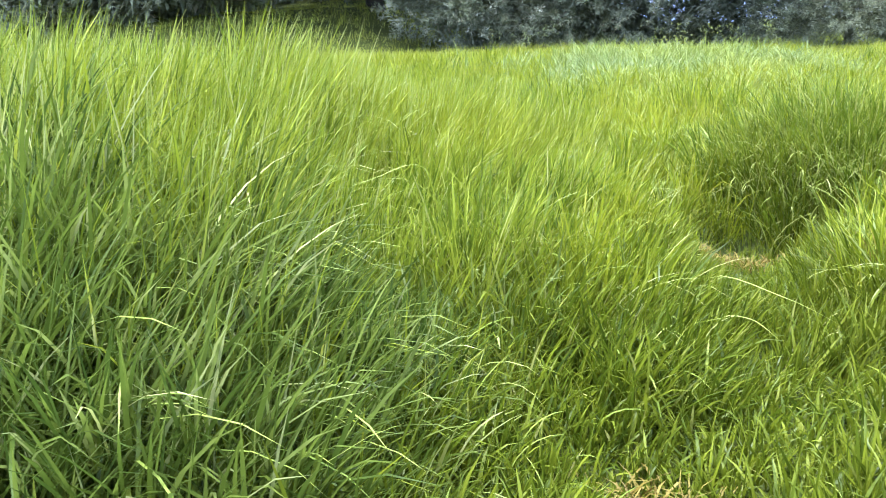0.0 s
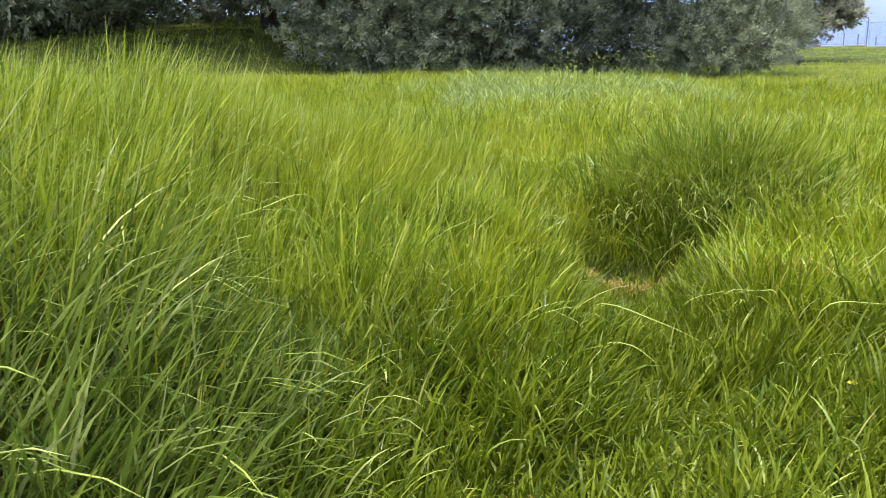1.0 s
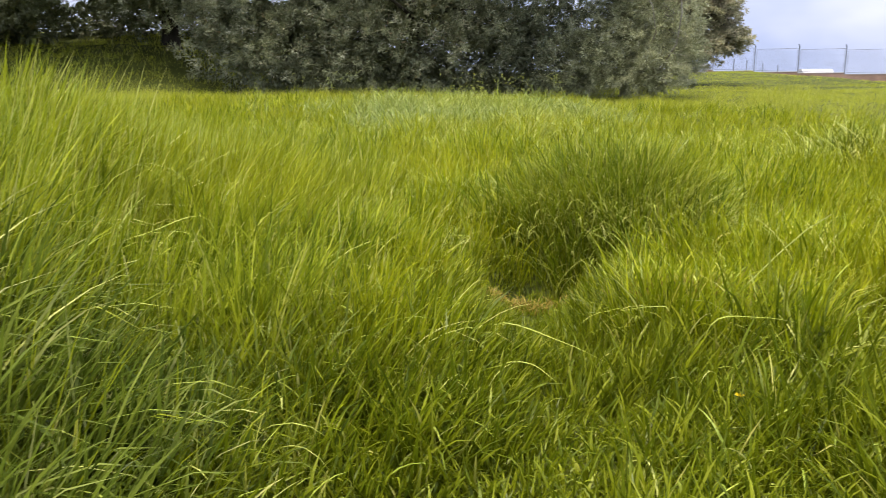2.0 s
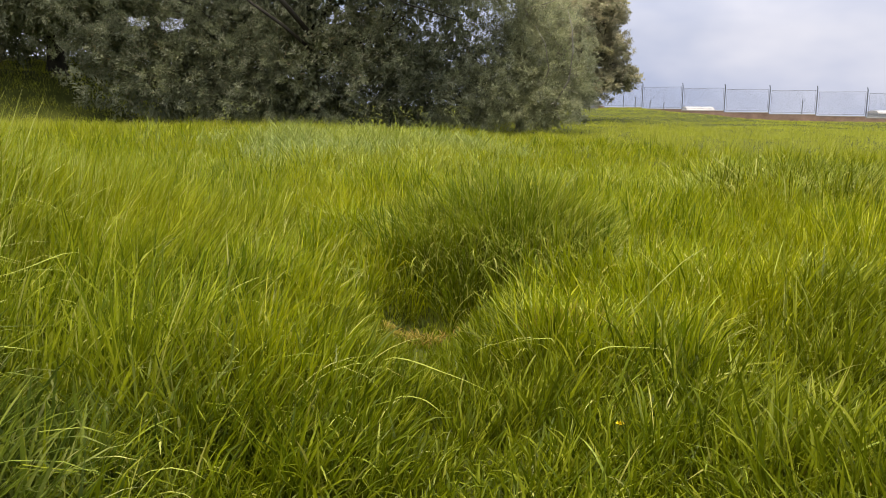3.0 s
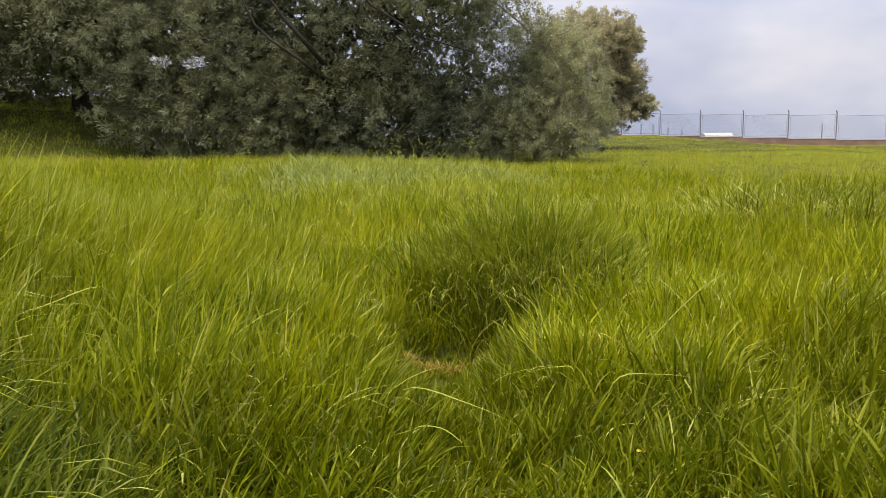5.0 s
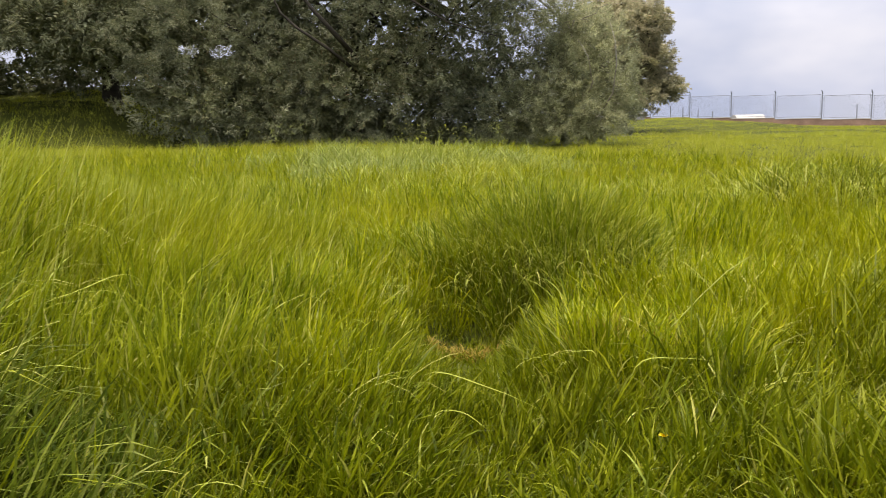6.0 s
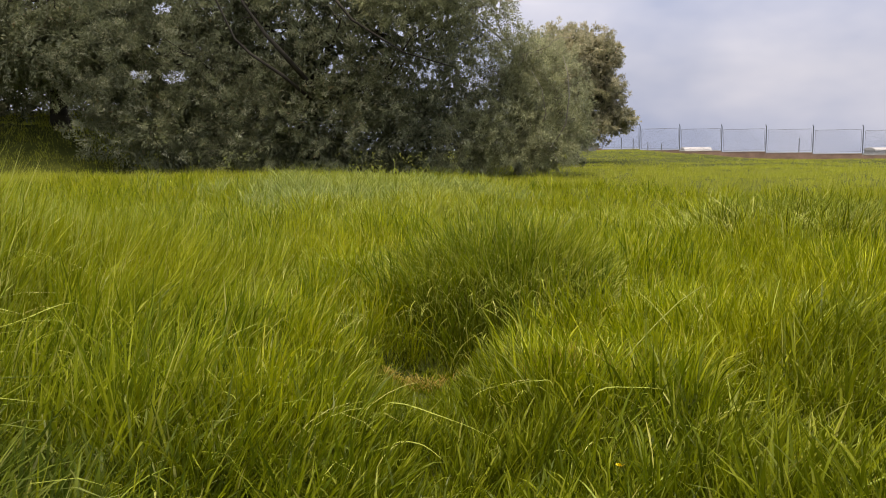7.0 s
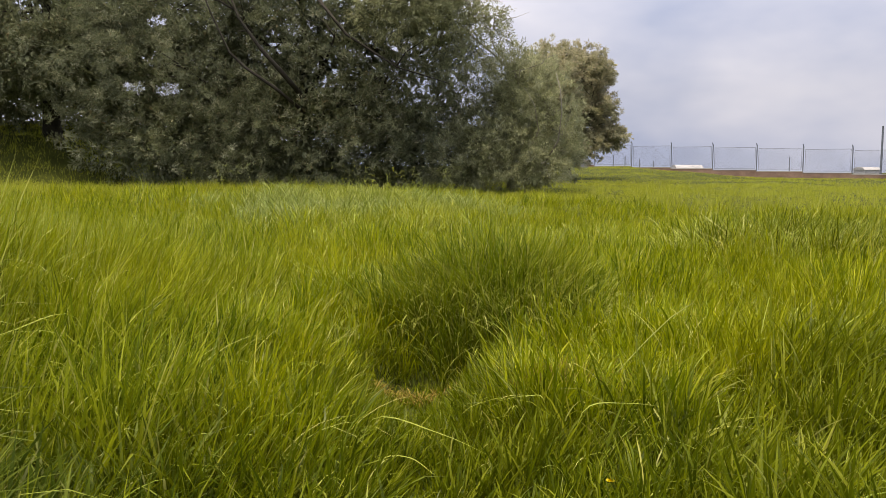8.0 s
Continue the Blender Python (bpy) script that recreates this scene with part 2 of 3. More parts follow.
def ground_z(x, y):
    r = np.hypot(x, y)
    z = 0.030 * np.clip(y - 6, 0, 16) + 0.008 * np.clip(y - 22, 0, 48)
    z = z + smooth_step(35, 68, y) * np.clip(-0.10 - 0.043 * np.maximum(x - 17, 0) + 0.3 * np.maximum(17.5 - x, 0), -0.9, 0.52) * (1 - smooth_step(120, 400, r))
    z = z - 0.02 * np.clip(r - 78, 0, 400)
    z = z + 0.69 * bank_share(x, y)
    z = z + 0.24 * smooth_step(7, 12, y) * (1 - smooth_step(18, 23, y)) * smooth_step(-2, 1, -x)
    z = z + (1.8 * smooth_step(22.3, 27.5, y) + 0.7 * smooth_step(27.5, 33, y)) * smooth_step(8.5, 14.5, -x) * (1 - smooth_step(60, 140, r))
    z = z + 0.06 * (value_noise(x * 1.3, y * 1.3, 1) - 0.5) * smooth_step(0.5, 3, r)
    z = z + 0.16 * (value_noise(x * 0.33, y * 0.33, 2) - 0.5) * smooth_step(3, 9, r)
    z = z - 0.17 * (1 - smooth_step(0.5, 1.2, oval(x, y, 0.0, 5.02, 0.52, 0.42))) - (0.05 + 0.08 * smooth_step(3.2, 4.3, y)) * np.exp(-((trail_distance(x, y) / 0.4) ** 2))
    z = z + 0.12 * (1 - smooth_step(0.3, 1.15, oval(x, y, 0.36, 6.25, 0.8, 0.95))) + 0.03 * lump(x, y, 0.62, 3.75, 0.4, 0.35)
    z = z + 0.08 * lump(x, y, 1.75, 4.1, 0.8, 0.7)
    return z


def in_tussock(x, y):
    size = np.minimum(oval(x, y, 0.36, 5.82, 0.70, 0.52), oval(x, y, 4.2, 8.9, 1.35, 1.05))
    return size + 0.4 * (value_noise(x * 4, y * 4, 9) - 0.5) + 0.5 * (value_noise(x * 41, y * 41, 10) - 0.5) < 1.0


def grass_height(x, y):
    h = 0.37 + 0.18 * (value_noise(x * 1.1, y * 1.1, 5) - 0.5) + 0.10 * (value_noise(x * 0.4, y * 0.4, 6) - 0.5)
    h = h + 0.21 * (value_noise(x * 2.6, y * 2.6, 7) - 0.5)
    h = h + 0.09 * smooth_step(1.0, 2.4, -x) * smooth_step(0.5, 2.0, y) * (1 - smooth_step(7, 12, y))
    near = (1 - smooth_step(1.9, 2.9, y)) * (1 - smooth_step(0.55, 1.25, -x)) * (1 - smooth_step(0.6, 1.0, x))
    h = h * (1 - 0.55 * near)
    h = h * (1 - (0.32 + 0.44 * smooth_step(3.0, 4.2, y)) * np.exp(-((trail_distance(x, y) / 0.42) ** 2)))
    h = h * (1 - 0.82 * (1 - smooth_step(0.55, 1.1, oval(x, y, -0.10, 4.80, 0.42, 0.46))))
    h = h * (1 - 0.48 * lump(x, y, 0.68, 4.15, 0.6, 0.75)) * (1 - 0.22 * lump(x, y, -0.45, 4.2, 0.45, 0.8))
    h = h * (1 - 0.7 * lump(x, y, -0.31, 1.80, 0.2, 0.12))
    h = h + 0.15 * lump(x, y, 0.36, 6.4, 0.8, 0.5)
    h = np.where(in_tussock(x, y), np.where(x < 2, 0.54 - 0.10 * np.minimum(oval(x, y, 0.36, 5.9, 0.70, 0.52), 1.2) ** 2, 0.50), h)
    h = h * (1 - 0.35 * smooth_step(20, 27, y)) * (1 - 0.5 * smooth_step(30, 40, y))
    return np.maximum(h, 0.05)


def lean_field(x, y):
    """The way the grass leans at a place, as a slope."""
    on_bank = bank_share(x, y)
    a = 2 * math.pi * 1.3 * value_noise(x * 0.7, y * 0.7, 11)
    s = 0.10
    lx = s * np.cos(a) + 0.24 * smooth_step(0.02, 0.4, on_bank) * (1 - 0.4 * smooth_step(5, 10, y)) + 0.06 + 0.12 * smooth_step(-0.1, 0.8, -x) * (1 - smooth_step(5, 9, y))
    ly = s * np.sin(a) - 0.05
    for cx, cy, rx, push in ((0.36, 6.3, 0.75, 0.16), (0.60, 3.75, 0.45, 0.5), (1.75, 4.1, 0.8, 0.4), (1.15, 5.2, 0.4, 0.5)):
        w = lump(x, y, cx, cy, rx, rx) * push
        d = np.hypot(x - cx, y - cy) + 0.15
        lx, ly = lx + w * (x - cx) / d, ly + w * (y - cy) / d
    return lx, ly


def blades(rng, x, y, length, width, lx, ly, curl, segments, sink=0.01, z=None):
    """Ribbons that taper to a tip, each bent over along its lean. Returns places, corners and face starts."""
    n = len(x)
    tilt0 = np.arctan(np.hypot(lx, ly))
    az = np.arctan2(ly, lx)
    step = (length / segments)[:, None]
    along = (np.arange(segments) + 0.5) / segments
    tilt = np.clip(tilt0[:, None] * 0.6 + curl[:, None] * along[None] ** 1.4, 0, 2.5)
    out = np.concatenate([np.zeros((n, 1)), np.cumsum(step * np.sin(tilt), 1)], 1)
    up = np.concatenate([np.zeros((n, 1)), np.cumsum(step * np.cos(tilt), 1)], 1)
    base = (ground_z(x, y) if z is None else z) - sink
    cx = x[:, None] + out * np.cos(az)[:, None]
    cy = y[:, None] + out * np.sin(az)[:, None]
    cz = base[:, None] + up
    turn = az + math.pi / 2 + rng.normal(0, 1.0, n)
    s = np.arange(segments) / segments
    w = (width[:, None] / 2) * (1 - 0.62 * s[None] ** 2.6) * (0.75 + 0.25 * np.minimum(s * 3, 1))[None]
    wx, wy = w * np.cos(turn)[:, None], w * np.sin(turn)[:, None]
    k = 2 * segments + 1
    v = np.empty((n, k, 3), np.float32)
    v[:, 0:2 * segments:2, 0], v[:, 0:2 * segments:2, 1] = cx[:, :-1] - wx, cy[:, :-1] - wy
    v[:, 1:2 * segments:2, 0], v[:, 1:2 * segments:2, 1] = cx[:, :-1] + wx, cy[:, :-1] + wy
    v[:, 0:2 * segments:2, 2] = v[:, 1:2 * segments:2, 2] = cz[:, :-1]
    v[:, -1, 0], v[:, -1, 1], v[:, -1, 2] = cx[:, -1], cy[:, -1], cz[:, -1]
    corner = []
    first = []
    for i in range(segments - 1):
        first.append(len(corner))
        corner += [2 * i, 2 * i + 1, 2 * i + 3, 2 * i + 2]
    first.append(len(corner))
    corner += [2 * segments - 2, 2 * segments - 1, 2 * segments]
    corner, first = np.array(corner), np.array(first)
    loops = (corner[None] + k * np.arange(n)[:, None]).ravel()
    starts = (first[None] + len(corner) * np.arange(n)[:, None]).ravel()
    return v.reshape(-1, 3), loops, starts


def joined(pieces):
    vs, ls, ss, nv, nl = [], [], [], 0, 0
    for v, l, s in pieces:
        vs.append(v), ls.append(l + nv), ss.append(s + nl)
        nv, nl = nv + len(v), nl + len(l)
    return np.concatenate(vs), np.concatenate(ls), np.concatenate(ss)


def sector(rng, count, r0, r1, a0, a1):
    """Places spread evenly over a part of a ring; angles in degrees from ahead, to the left."""
    r = np.sqrt(rng.uniform(r0 * r0, r1 * r1, count))
    a = np.radians(rng.uniform(a0, a1, count))
    return -r * np.sin(a), r * np.cos(a)


def tufted(rng, x, y, per, spread):
    """Round each tuft's middle a handful of blades, leaning outwards."""
    n = len(x)
    ox, oy = rng.normal(0, spread, (n, per)), rng.normal(0, spread, (n, per))
    return (x[:, None] + ox).ravel(), (y[:, None] + oy).ravel(), (ox / spread).ravel(), (oy / spread).ravel()


def grass_ring(rng, tufts, per, spread, r0, r1, a0, a1, width, segments, keep=None, loose=0.2, arch=0.14, fan=0.2, bend=0.25, reach=1.12):
    tx, ty = sector(rng, tufts, r0, r1, a0, a1)
    if keep is not None:
        ok = keep(tx, ty)
        tx, ty = tx[ok], ty[ok]
    tall = np.repeat(rng.uniform(0.58, 1.26, len(tx)), per)
    bx, by = np.repeat(rng.normal(0, 0.13, len(tx)), per), np.repeat(rng.normal(0, 0.13, len(tx)), per)
    x, y, ox, oy = tufted(rng, tx, ty, per, spread)
    n = len(x)
    h = grass_height(x, y)
    lx, ly = lean_field(x, y)
    lx = lx + bx + fan * ox + rng.normal(0, loose, n)
    ly = ly + by + fan * oy + rng.normal(0, loose, n)
    length = h * tall * rng.uniform(0.6, 1.12, n) * reach
    curl = np.abs(rng.normal(bend, 0.3, n)) + rng.uniform(0.4, 1.4, n) * (rng.random(n) < arch)
    w = width * rng.uniform(0.6, 1.35, n) * (0.7 + 0.3 * np.clip(length / 0.35, 0.4, 1.4))
    return blades(rng, x, y, length, w, lx, ly, curl, segments)


# ---------------------------------------------------------------- ground
def build_ground():
    rings = [0.0] + list(np.geomspace(0.25, 1800, 150))
    around = 220
    verts, faces = [(0, 0, float(ground_z(np.array(0.0), np.array(0.0))))], []
    for r in rings[1:]:
        a = np.arange(around) * 2 * math.pi / around
        x, y = r * np.cos(a), r * np.sin(a)
        z = ground_z(x, y)
        verts += list(zip(x.tolist(), y.tolist(), z.tolist()))
    for k in range(around):
        faces.append((0, 1 + k, 1 + (k + 1) % around))
    for i in range(len(rings) - 2):
        a, b = 1 + i * around, 1 + (i + 1) * around
        for k in range(around):
            k2 = (k + 1) % around
            faces.append((a + k, b + k, b + k2, a + k2))
    ob = mesh_object("ground", verts, faces, M_SOIL, smooth=True)
    tagged(ob, "uneven dark turf under long meadow grass", "ground", kind="structure")


build_ground()


def in_blue(x, y):
    return lump(x, y, -1.5, 13.5, 2.4, 3.0) + 0.6 * (value_noise(x * 2.2, y * 2.2, 14) - 0.5) + 0.9 * (value_noise(x * 17, y * 17, 15) - 0.5) > 0.55


def on_bank(x, y):
    return (bank_share(x, y) + 0.09 * (value_noise(x * 19, y * 19, 41) - 0.5) > 0.06) & (y < 9)


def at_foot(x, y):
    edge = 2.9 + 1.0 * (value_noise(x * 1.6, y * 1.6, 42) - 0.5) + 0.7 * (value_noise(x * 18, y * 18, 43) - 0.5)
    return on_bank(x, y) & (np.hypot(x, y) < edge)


def scatter(rng, count, r0, r1, a0, a1, keep, low, high, width, curl, segments, spread=0.35, sink=0.01, least=0.06):
    """Single long blades, each on its own."""
    x, y = sector(rng, count, r0, r1, a0, a1)
    ok = keep(x, y)
    x, y = x[ok], y[ok]
    n = len(x)
    lx, ly = lean_field(x, y)
    lx, ly = lx + rng.normal(0, spread, n), ly + rng.normal(0, spread, n)
    length = np.maximum(grass_height(x, y), least) * rng.uniform(low, high, n)
    return blades(rng, x, y, length, width * rng.uniform(0.7, 1.3, n), lx, ly, rng.uniform(*curl, n), segments, sink)


def is_far(x, y):
    edge = 17 + 6 * (value_noise(x * 0.5, y * 0.5, 61) - 0.5) + 4.5 * (value_noise(x * 9, y * 9, 62) - 0.5)
    return np.hypot(x, y) > edge


def build_meadow():
    rng = np.random.default_rng(3)
    field = lambda x, y: ~in_blue(x, y) & ~on_bank(x, y) & ~in_tussock(x, y)
    coarse = lambda x, y: (y < 2.9 + 0.35 * smooth_step(-0.2, 0.4, x) + 0.6 * (value_noise(x * 2, y * 2, 31) - 0.5)
                             + 1.1 * (value_noise(x * 18, y * 18, 32) - 0.5) + 1.0 * smooth_step(1.2, 2.0, x)) & (x > -0.95) & ~on_bank(x, y) | (
        (trail_distance(x, y) + 0.3 * (value_noise(x * 18, y * 18, 33) - 0.5) < 0.52) & (y < 4.7))
    open_field = lambda x, y: field(x, y) & ~coarse(x, y)
    fresh = lambda x, y: field(x, y) & ~coarse(x, y)
    behind = lambda x, y: value_noise(x * 37, y * 37, 12) > 0.42
    topped = lambda x, y: fresh(x, y) | (in_tussock(x, y) & (y > 5.7) & behind(x, y))
    front = joined([
        grass_ring(rng, 3100, 20, 0.042, 0.9, 4.8, -35, 52, 0.0098, 4, coarse, fan=0.28, bend=0.5, loose=0.17, reach=1.2),
        grass_ring(rng, 1500, 6, 0.03, 0.9, 4.6, -35, 52, 0.0055, 4, coarse),
        grass_ring(rng, 700, 12, 0.05, 0.9, 5.0, -60, -35, 0.013, 3, coarse),
    ])
    tagged(array_object("coarse_grass", *front, M_COARSE), "coarse deep green grass beside the trampled path", "grass", kind="stuff")
    near = joined([
        grass_ring(rng, 1900, 22, 0.042, 1.0, 4.8, -35, 53, 0.0096, 4, fresh, fan=0.26, bend=0.3, loose=0.24, reach=1.2),
        grass_ring(rng, 1500, 6, 0.03, 1.0, 4.8, -35, 53, 0.0052, 4, fresh),
        grass_ring(rng, 5200, 8, 0.09, 0.25, 7.5, 50, 325, 0.026, 2, field, fan=0.4),
        grass_ring(rng, 500, 12, 0.05, 0.2, 1.2, -60, 75, 0.009, 3, field),
        grass_ring(rng, 1100, 12, 0.06, 0.2, 4.5, 100, 260, 0.016, 2, field, fan=0.4),
        grass_ring(rng, 3600, 6, 0.14, 7.5, 16, 53, 326, 0.040, 1, None),
        grass_ring(rng, 2700, 24, 0.052, 4.6, 9.0, -34, 53, 0.0105, 3, topped, arch=0.12, fan=0.26, bend=0.12, loose=0.26, reach=1.15),
        grass_ring(rng, 4300, 14, 0.07, 9.0, 13.0, -34, 53, 0.0112, 2, field, arch=0.14, fan=0.28, bend=0.2, loose=0.3, reach=0.88),
        grass_ring(rng, 5600, 12, 0.09, 12.5, 21, -34, 53, 0.0145, 2, lambda x, y: field(x, y) & ~is_far(x, y), arch=0.2, fan=0.3, bend=0.4, loose=0.3, reach=0.78),
    ])
    far = joined([
        grass_ring(rng, 19000, 8, 0.10, 13.0, 34, -36, 53, 0.017, 1, lambda x, y: ~in_blue(x, y) & is_far(x, y), fan=0.3, loose=0.3, reach=0.66),
        grass_ring(rng, 12000, 6, 0.22, 34, 70, -38, 10, 0.030, 1, reach=0.8),
    ])
    tagged(array_object("far_grass", *far, M_FAR_HAZE), "shorter grass towards the trees and fence, paled for haze", "grass", kind="stuff")
    tagged(array_object("meadow_grass", *near, M_GRASS), "long fresh yellow-green meadow grass", "grass", kind="stuff")
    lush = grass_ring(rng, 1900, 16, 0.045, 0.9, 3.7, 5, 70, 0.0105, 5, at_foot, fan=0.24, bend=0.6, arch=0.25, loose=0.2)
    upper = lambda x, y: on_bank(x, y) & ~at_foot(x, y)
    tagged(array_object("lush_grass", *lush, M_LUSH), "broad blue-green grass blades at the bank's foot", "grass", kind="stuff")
    bank = joined([
        grass_ring(rng, 1700, 23, 0.042, 1.8, 4.9, -10, 62, 0.0096, 4, upper, fan=0.22, bend=0.25, loose=0.22, reach=1.18),
        grass_ring(rng, 1500, 6, 0.03, 2.0, 4.8, -10, 60, 0.0055, 4, on_bank),
        grass_ring(rng, 2100, 23, 0.052, 4.8, 9.5, -5, 54, 0.0105, 3, on_bank, arch=0.10, fan=0.22, bend=0.12, loose=0.24, reach=1.15),
        grass_ring(rng, 1500, 8, 0.08, 1.0, 7.5, 62, 130, 0.022, 2, on_bank),
    ])
    tagged(array_object("bank_grass", *bank, M_BANK), "tall green grass leaning down the bank", "grass", kind="stuff")
    blue = joined([
        grass_ring(rng, 9000, 10, 0.06, 8.5, 18, -22, 30, 0.012, 3, in_blue, arch=0.6, fan=0.45, bend=0.8, loose=0.35),
    ])
    for cx, cy, r0, r1, a0, a1, tufts, arcs_n, label in (
            (0.36, 5.95, 5.0, 7.0, -13, 6, 2700, 8500, "tall deep green grass tussock behind a trampled hollow, shade in its colour"),
            (4.2, 8.9, 7.9, 11.6, -38, -15, 2300, 10500, "dark green grass tussock with pale arching blades")):
        core = grass_ring(rng, tufts // 2, 24, 0.055, r0, r1, a0, a1, 0.0074 + 0.0003 * r1, 4, in_tussock, loose=0.25, arch=0.2,
                          fan=0.26, bend=0.22, reach=1.2)
        foot = float(ground_z(np.array(cx), np.array(cy)))
        tussock = new("grass_tussock")
        tussock.location = (cx, cy, foot)
        tagged(tussock, label, "grass tussock")
        at = np.array([cx, cy, foot], np.float32)
        array_object("blade_mass", core[0] - at, core[1], core[2], M_TUSSOCK_SHADE if cx < 2 else M_COARSE, tussock)
        arcs = scatter(rng, arcs_n, r0, r1, a0, a1, in_tussock, 0.95 if cx < 2 else 1.05, 1.5 if cx < 2 else 1.7, 0.0044 + 0.0004 * r1, (0.7, 2.3), 6, 0.32 if cx < 2 else 0.6)
        bent = array_object("arching_growth", arcs[0] - at, arcs[1], arcs[2], M_PALE, tussock)
        tagged(bent, "long pale blades arching over")
    tagged(array_object("bluish_grass", *blue, M_BLUE), "blue-green coarse grass patches in the meadow", "grass", kind="stuff")


build_meadow()


def build_loose_blades():
    rng = np.random.default_rng(8)
    anywhere = lambda x, y: trail_distance(x, y) > 0.25
    combed = lambda x, y: np.maximum(lump(x, y, 1.2, 5.2, 0.38, 0.3), lump(x, y, -0.86, 6.4, 0.34, 0.5)) > rng.uniform(0.25, 1, len(x))
    pale = joined([
        scatter(rng, 1700, 1.3, 5.0, -36, 54, anywhere, 1.0, 1.6, 0.0078, (0.7, 2.2), 7, 0.45),
        scatter(rng, 11000, 5.0, 11.0, -36, 54, anywhere, 0.95, 1.35, 0.0072, (0.6, 2.1), 5, 0.5),
        scatter(rng, 24000, 4.4, 7.6, -18, 12, combed, 0.95, 1.5, 0.0066, (0.9, 2.3), 5, 0.6),
    ])
    tagged(array_object("bent_blades", *pale, M_PALE), "long pale grass blades bent over the meadow", "grass", kind="stuff")
    crest = lambda x, y: bank_share(x, y) > 0.45
    stalks = joined([scatter(rng, 4200, 2.6, 7.5, 14, 62, crest, 1.15, 1.6, 0.0052, (0.0, 0.4), 4, 0.16)])
    tagged(array_object("seed_stalks", *stalks, M_PALE), "thin pale grass stalks along the bank's crest", "grass", kind="stuff")
    hollow = lambda x, y: (lump(x, y, -0.17, 4.66, 0.30, 0.24) > rng.uniform(0.2, 1.05, len(x))) | (
        lump(x, y, -0.31, 1.80, 0.2, 0.11) > rng.uniform(0.2, 1, len(x))) | (lump(x, y, 1.33, 2.4, 0.2, 0.14) > rng.uniform(0.3, 1, len(x)))
    tips = lambda x, y: lump(x, y, 0.60, 3.80, 0.34, 0.26) > rng.uniform(0.2, 1, len(x))
    straw = joined([
        scatter(rng, 110000, 1.2, 5.6, -38, 22, hollow, 0.7, 1.4, 0.007, (0.9, 2.2), 3, 0.9, least=0.105),
        scatter(rng, 2500, 3.2, 4.7, -20, 5, tips, 0.95, 1.2, 0.006, (0.1, 0.8), 4, 0.3),
    ])
    tagged(array_object("dry_grass", *straw, M_STRAW), "dry yellow straw lying in trampled hollows", "grass", kind="stuff")
    trampled = lambda x, y: (y < 2.7) & (x > -1.1) & (x < 0.9)
    short = joined([
        scatter(rng, 9000, 1.0, 2.9, -45, 45, trampled, 0.6, 1.3, 0.0095, (0.3, 1.6), 4, 0.6),
        scatter(rng, 9000, 4.2, 6.0, -12, 12, lambda x, y: (oval(x, y, -0.12, 4.9, 0.6, 0.55) < 1) & (oval(x, y, -0.17, 4.66, 0.34, 0.28) > 1), 0.7, 1.1, 0.007, (0.3, 1.6), 3, 0.6, least=0.12),
    ])
    tagged(array_object("coarse_short_grass", *short, M_COARSE), "short broad trampled grass blades", "grass", kind="stuff")


build_loose_blades()


def curve_blade(points, width, label, name="bent_blade"):
    """One long blade along a smooth line, wider in the middle, with a slight fold along its rib."""
    pts = [Vector(p) for p in points]
    line = []
    for i in range(len(pts) - 1):
        p0, p1, p2, p3 = pts[max(i - 1, 0)], pts[i], pts[i + 1], pts[min(i + 2, len(pts) - 1)]
        for k in range(5):
            t = k / 5
            line.append(0.5 * (2 * p1 + (p2 - p0) * t + (2 * p0 - 5 * p1 + 4 * p2 - p3) * t * t
                               + (3 * p1 - p0 - 3 * p2 + p3) * t ** 3))
    line.append(pts[-1])
    verts, faces, n = [], [], len(line)
    for i, p in enumerate(line):
        ahead = (line[min(i + 1, n - 1)] - line[max(i - 1, 0)]).normalized()
        side = ahead.cross(Vector((0, 0, 1)))
        side = side.normalized() if side.length > 0.05 else Vector((1, 0, 0))
        s = i / (n - 1)
        w = width / 2 * (0.55 + 0.9 * s) if s < 0.5 else width / 2 * (2.0 - 2.0 * s) ** 0.8
        w = max(w, 0.0004)
        verts += [p - side * w, p - Vector((0, 0, 0.25 * w)), p + side * w]
        if i:
            a, b = 3 * i - 3, 3 * i
            faces += [(a, a + 1, b + 1, b), (a + 1, a + 2, b + 2, b + 1)]
    ob = mesh_object(name, verts, faces, M_PALE, smooth=True)
    return tagged(ob, label, "grass blade", group="prominent bent blades")


def rooted(points):
    """The line with its root set into the ground a little back from the first point."""
    (x0, y0, z0), (x1, y1, _) = points[0], points[1]
    x, y = x0 - 0.25 * (x1 - x0), y0 - 0.25 * (y1 - y0) + 0.02
    return [(x, y, float(ground_z(np.array(x), np.array(y))) - 0.01)] + list(points)


for blade in ([(-1.481, 3.2, 0.60), (-1.607, 2.9, 0.60), (-1.725, 2.6, 0.56)],
              [(-1.30, 1.74, 0.33), (-1.45, 1.66, 0.41), (-1.60, 1.62, 0.39)],
              [(-1.72, 2.0, 0.45), (-1.617, 2.02, 0.48), (-1.50, 2.06, 0.44)],
              [(-0.27, 2.98, 0.25), (-0.01, 2.93, 0.21), (0.19, 2.95, 0.11)],
              [(-0.225, 2.80, 0.15), (-0.12, 2.80, 0.165), (-0.03, 2.75, 0.12)],
              [(0.392, 3.0, 0.30), (0.329, 3.02, 0.33), (0.211, 3.05, 0.30)],
              [(0.516, 2.9, 0.30), (0.688, 2.92, 0.33), (0.866, 2.95, 0.30)]):
    curve_blade(rooted(blade), 0.011, "long pale grass blade bent over shorter grass")


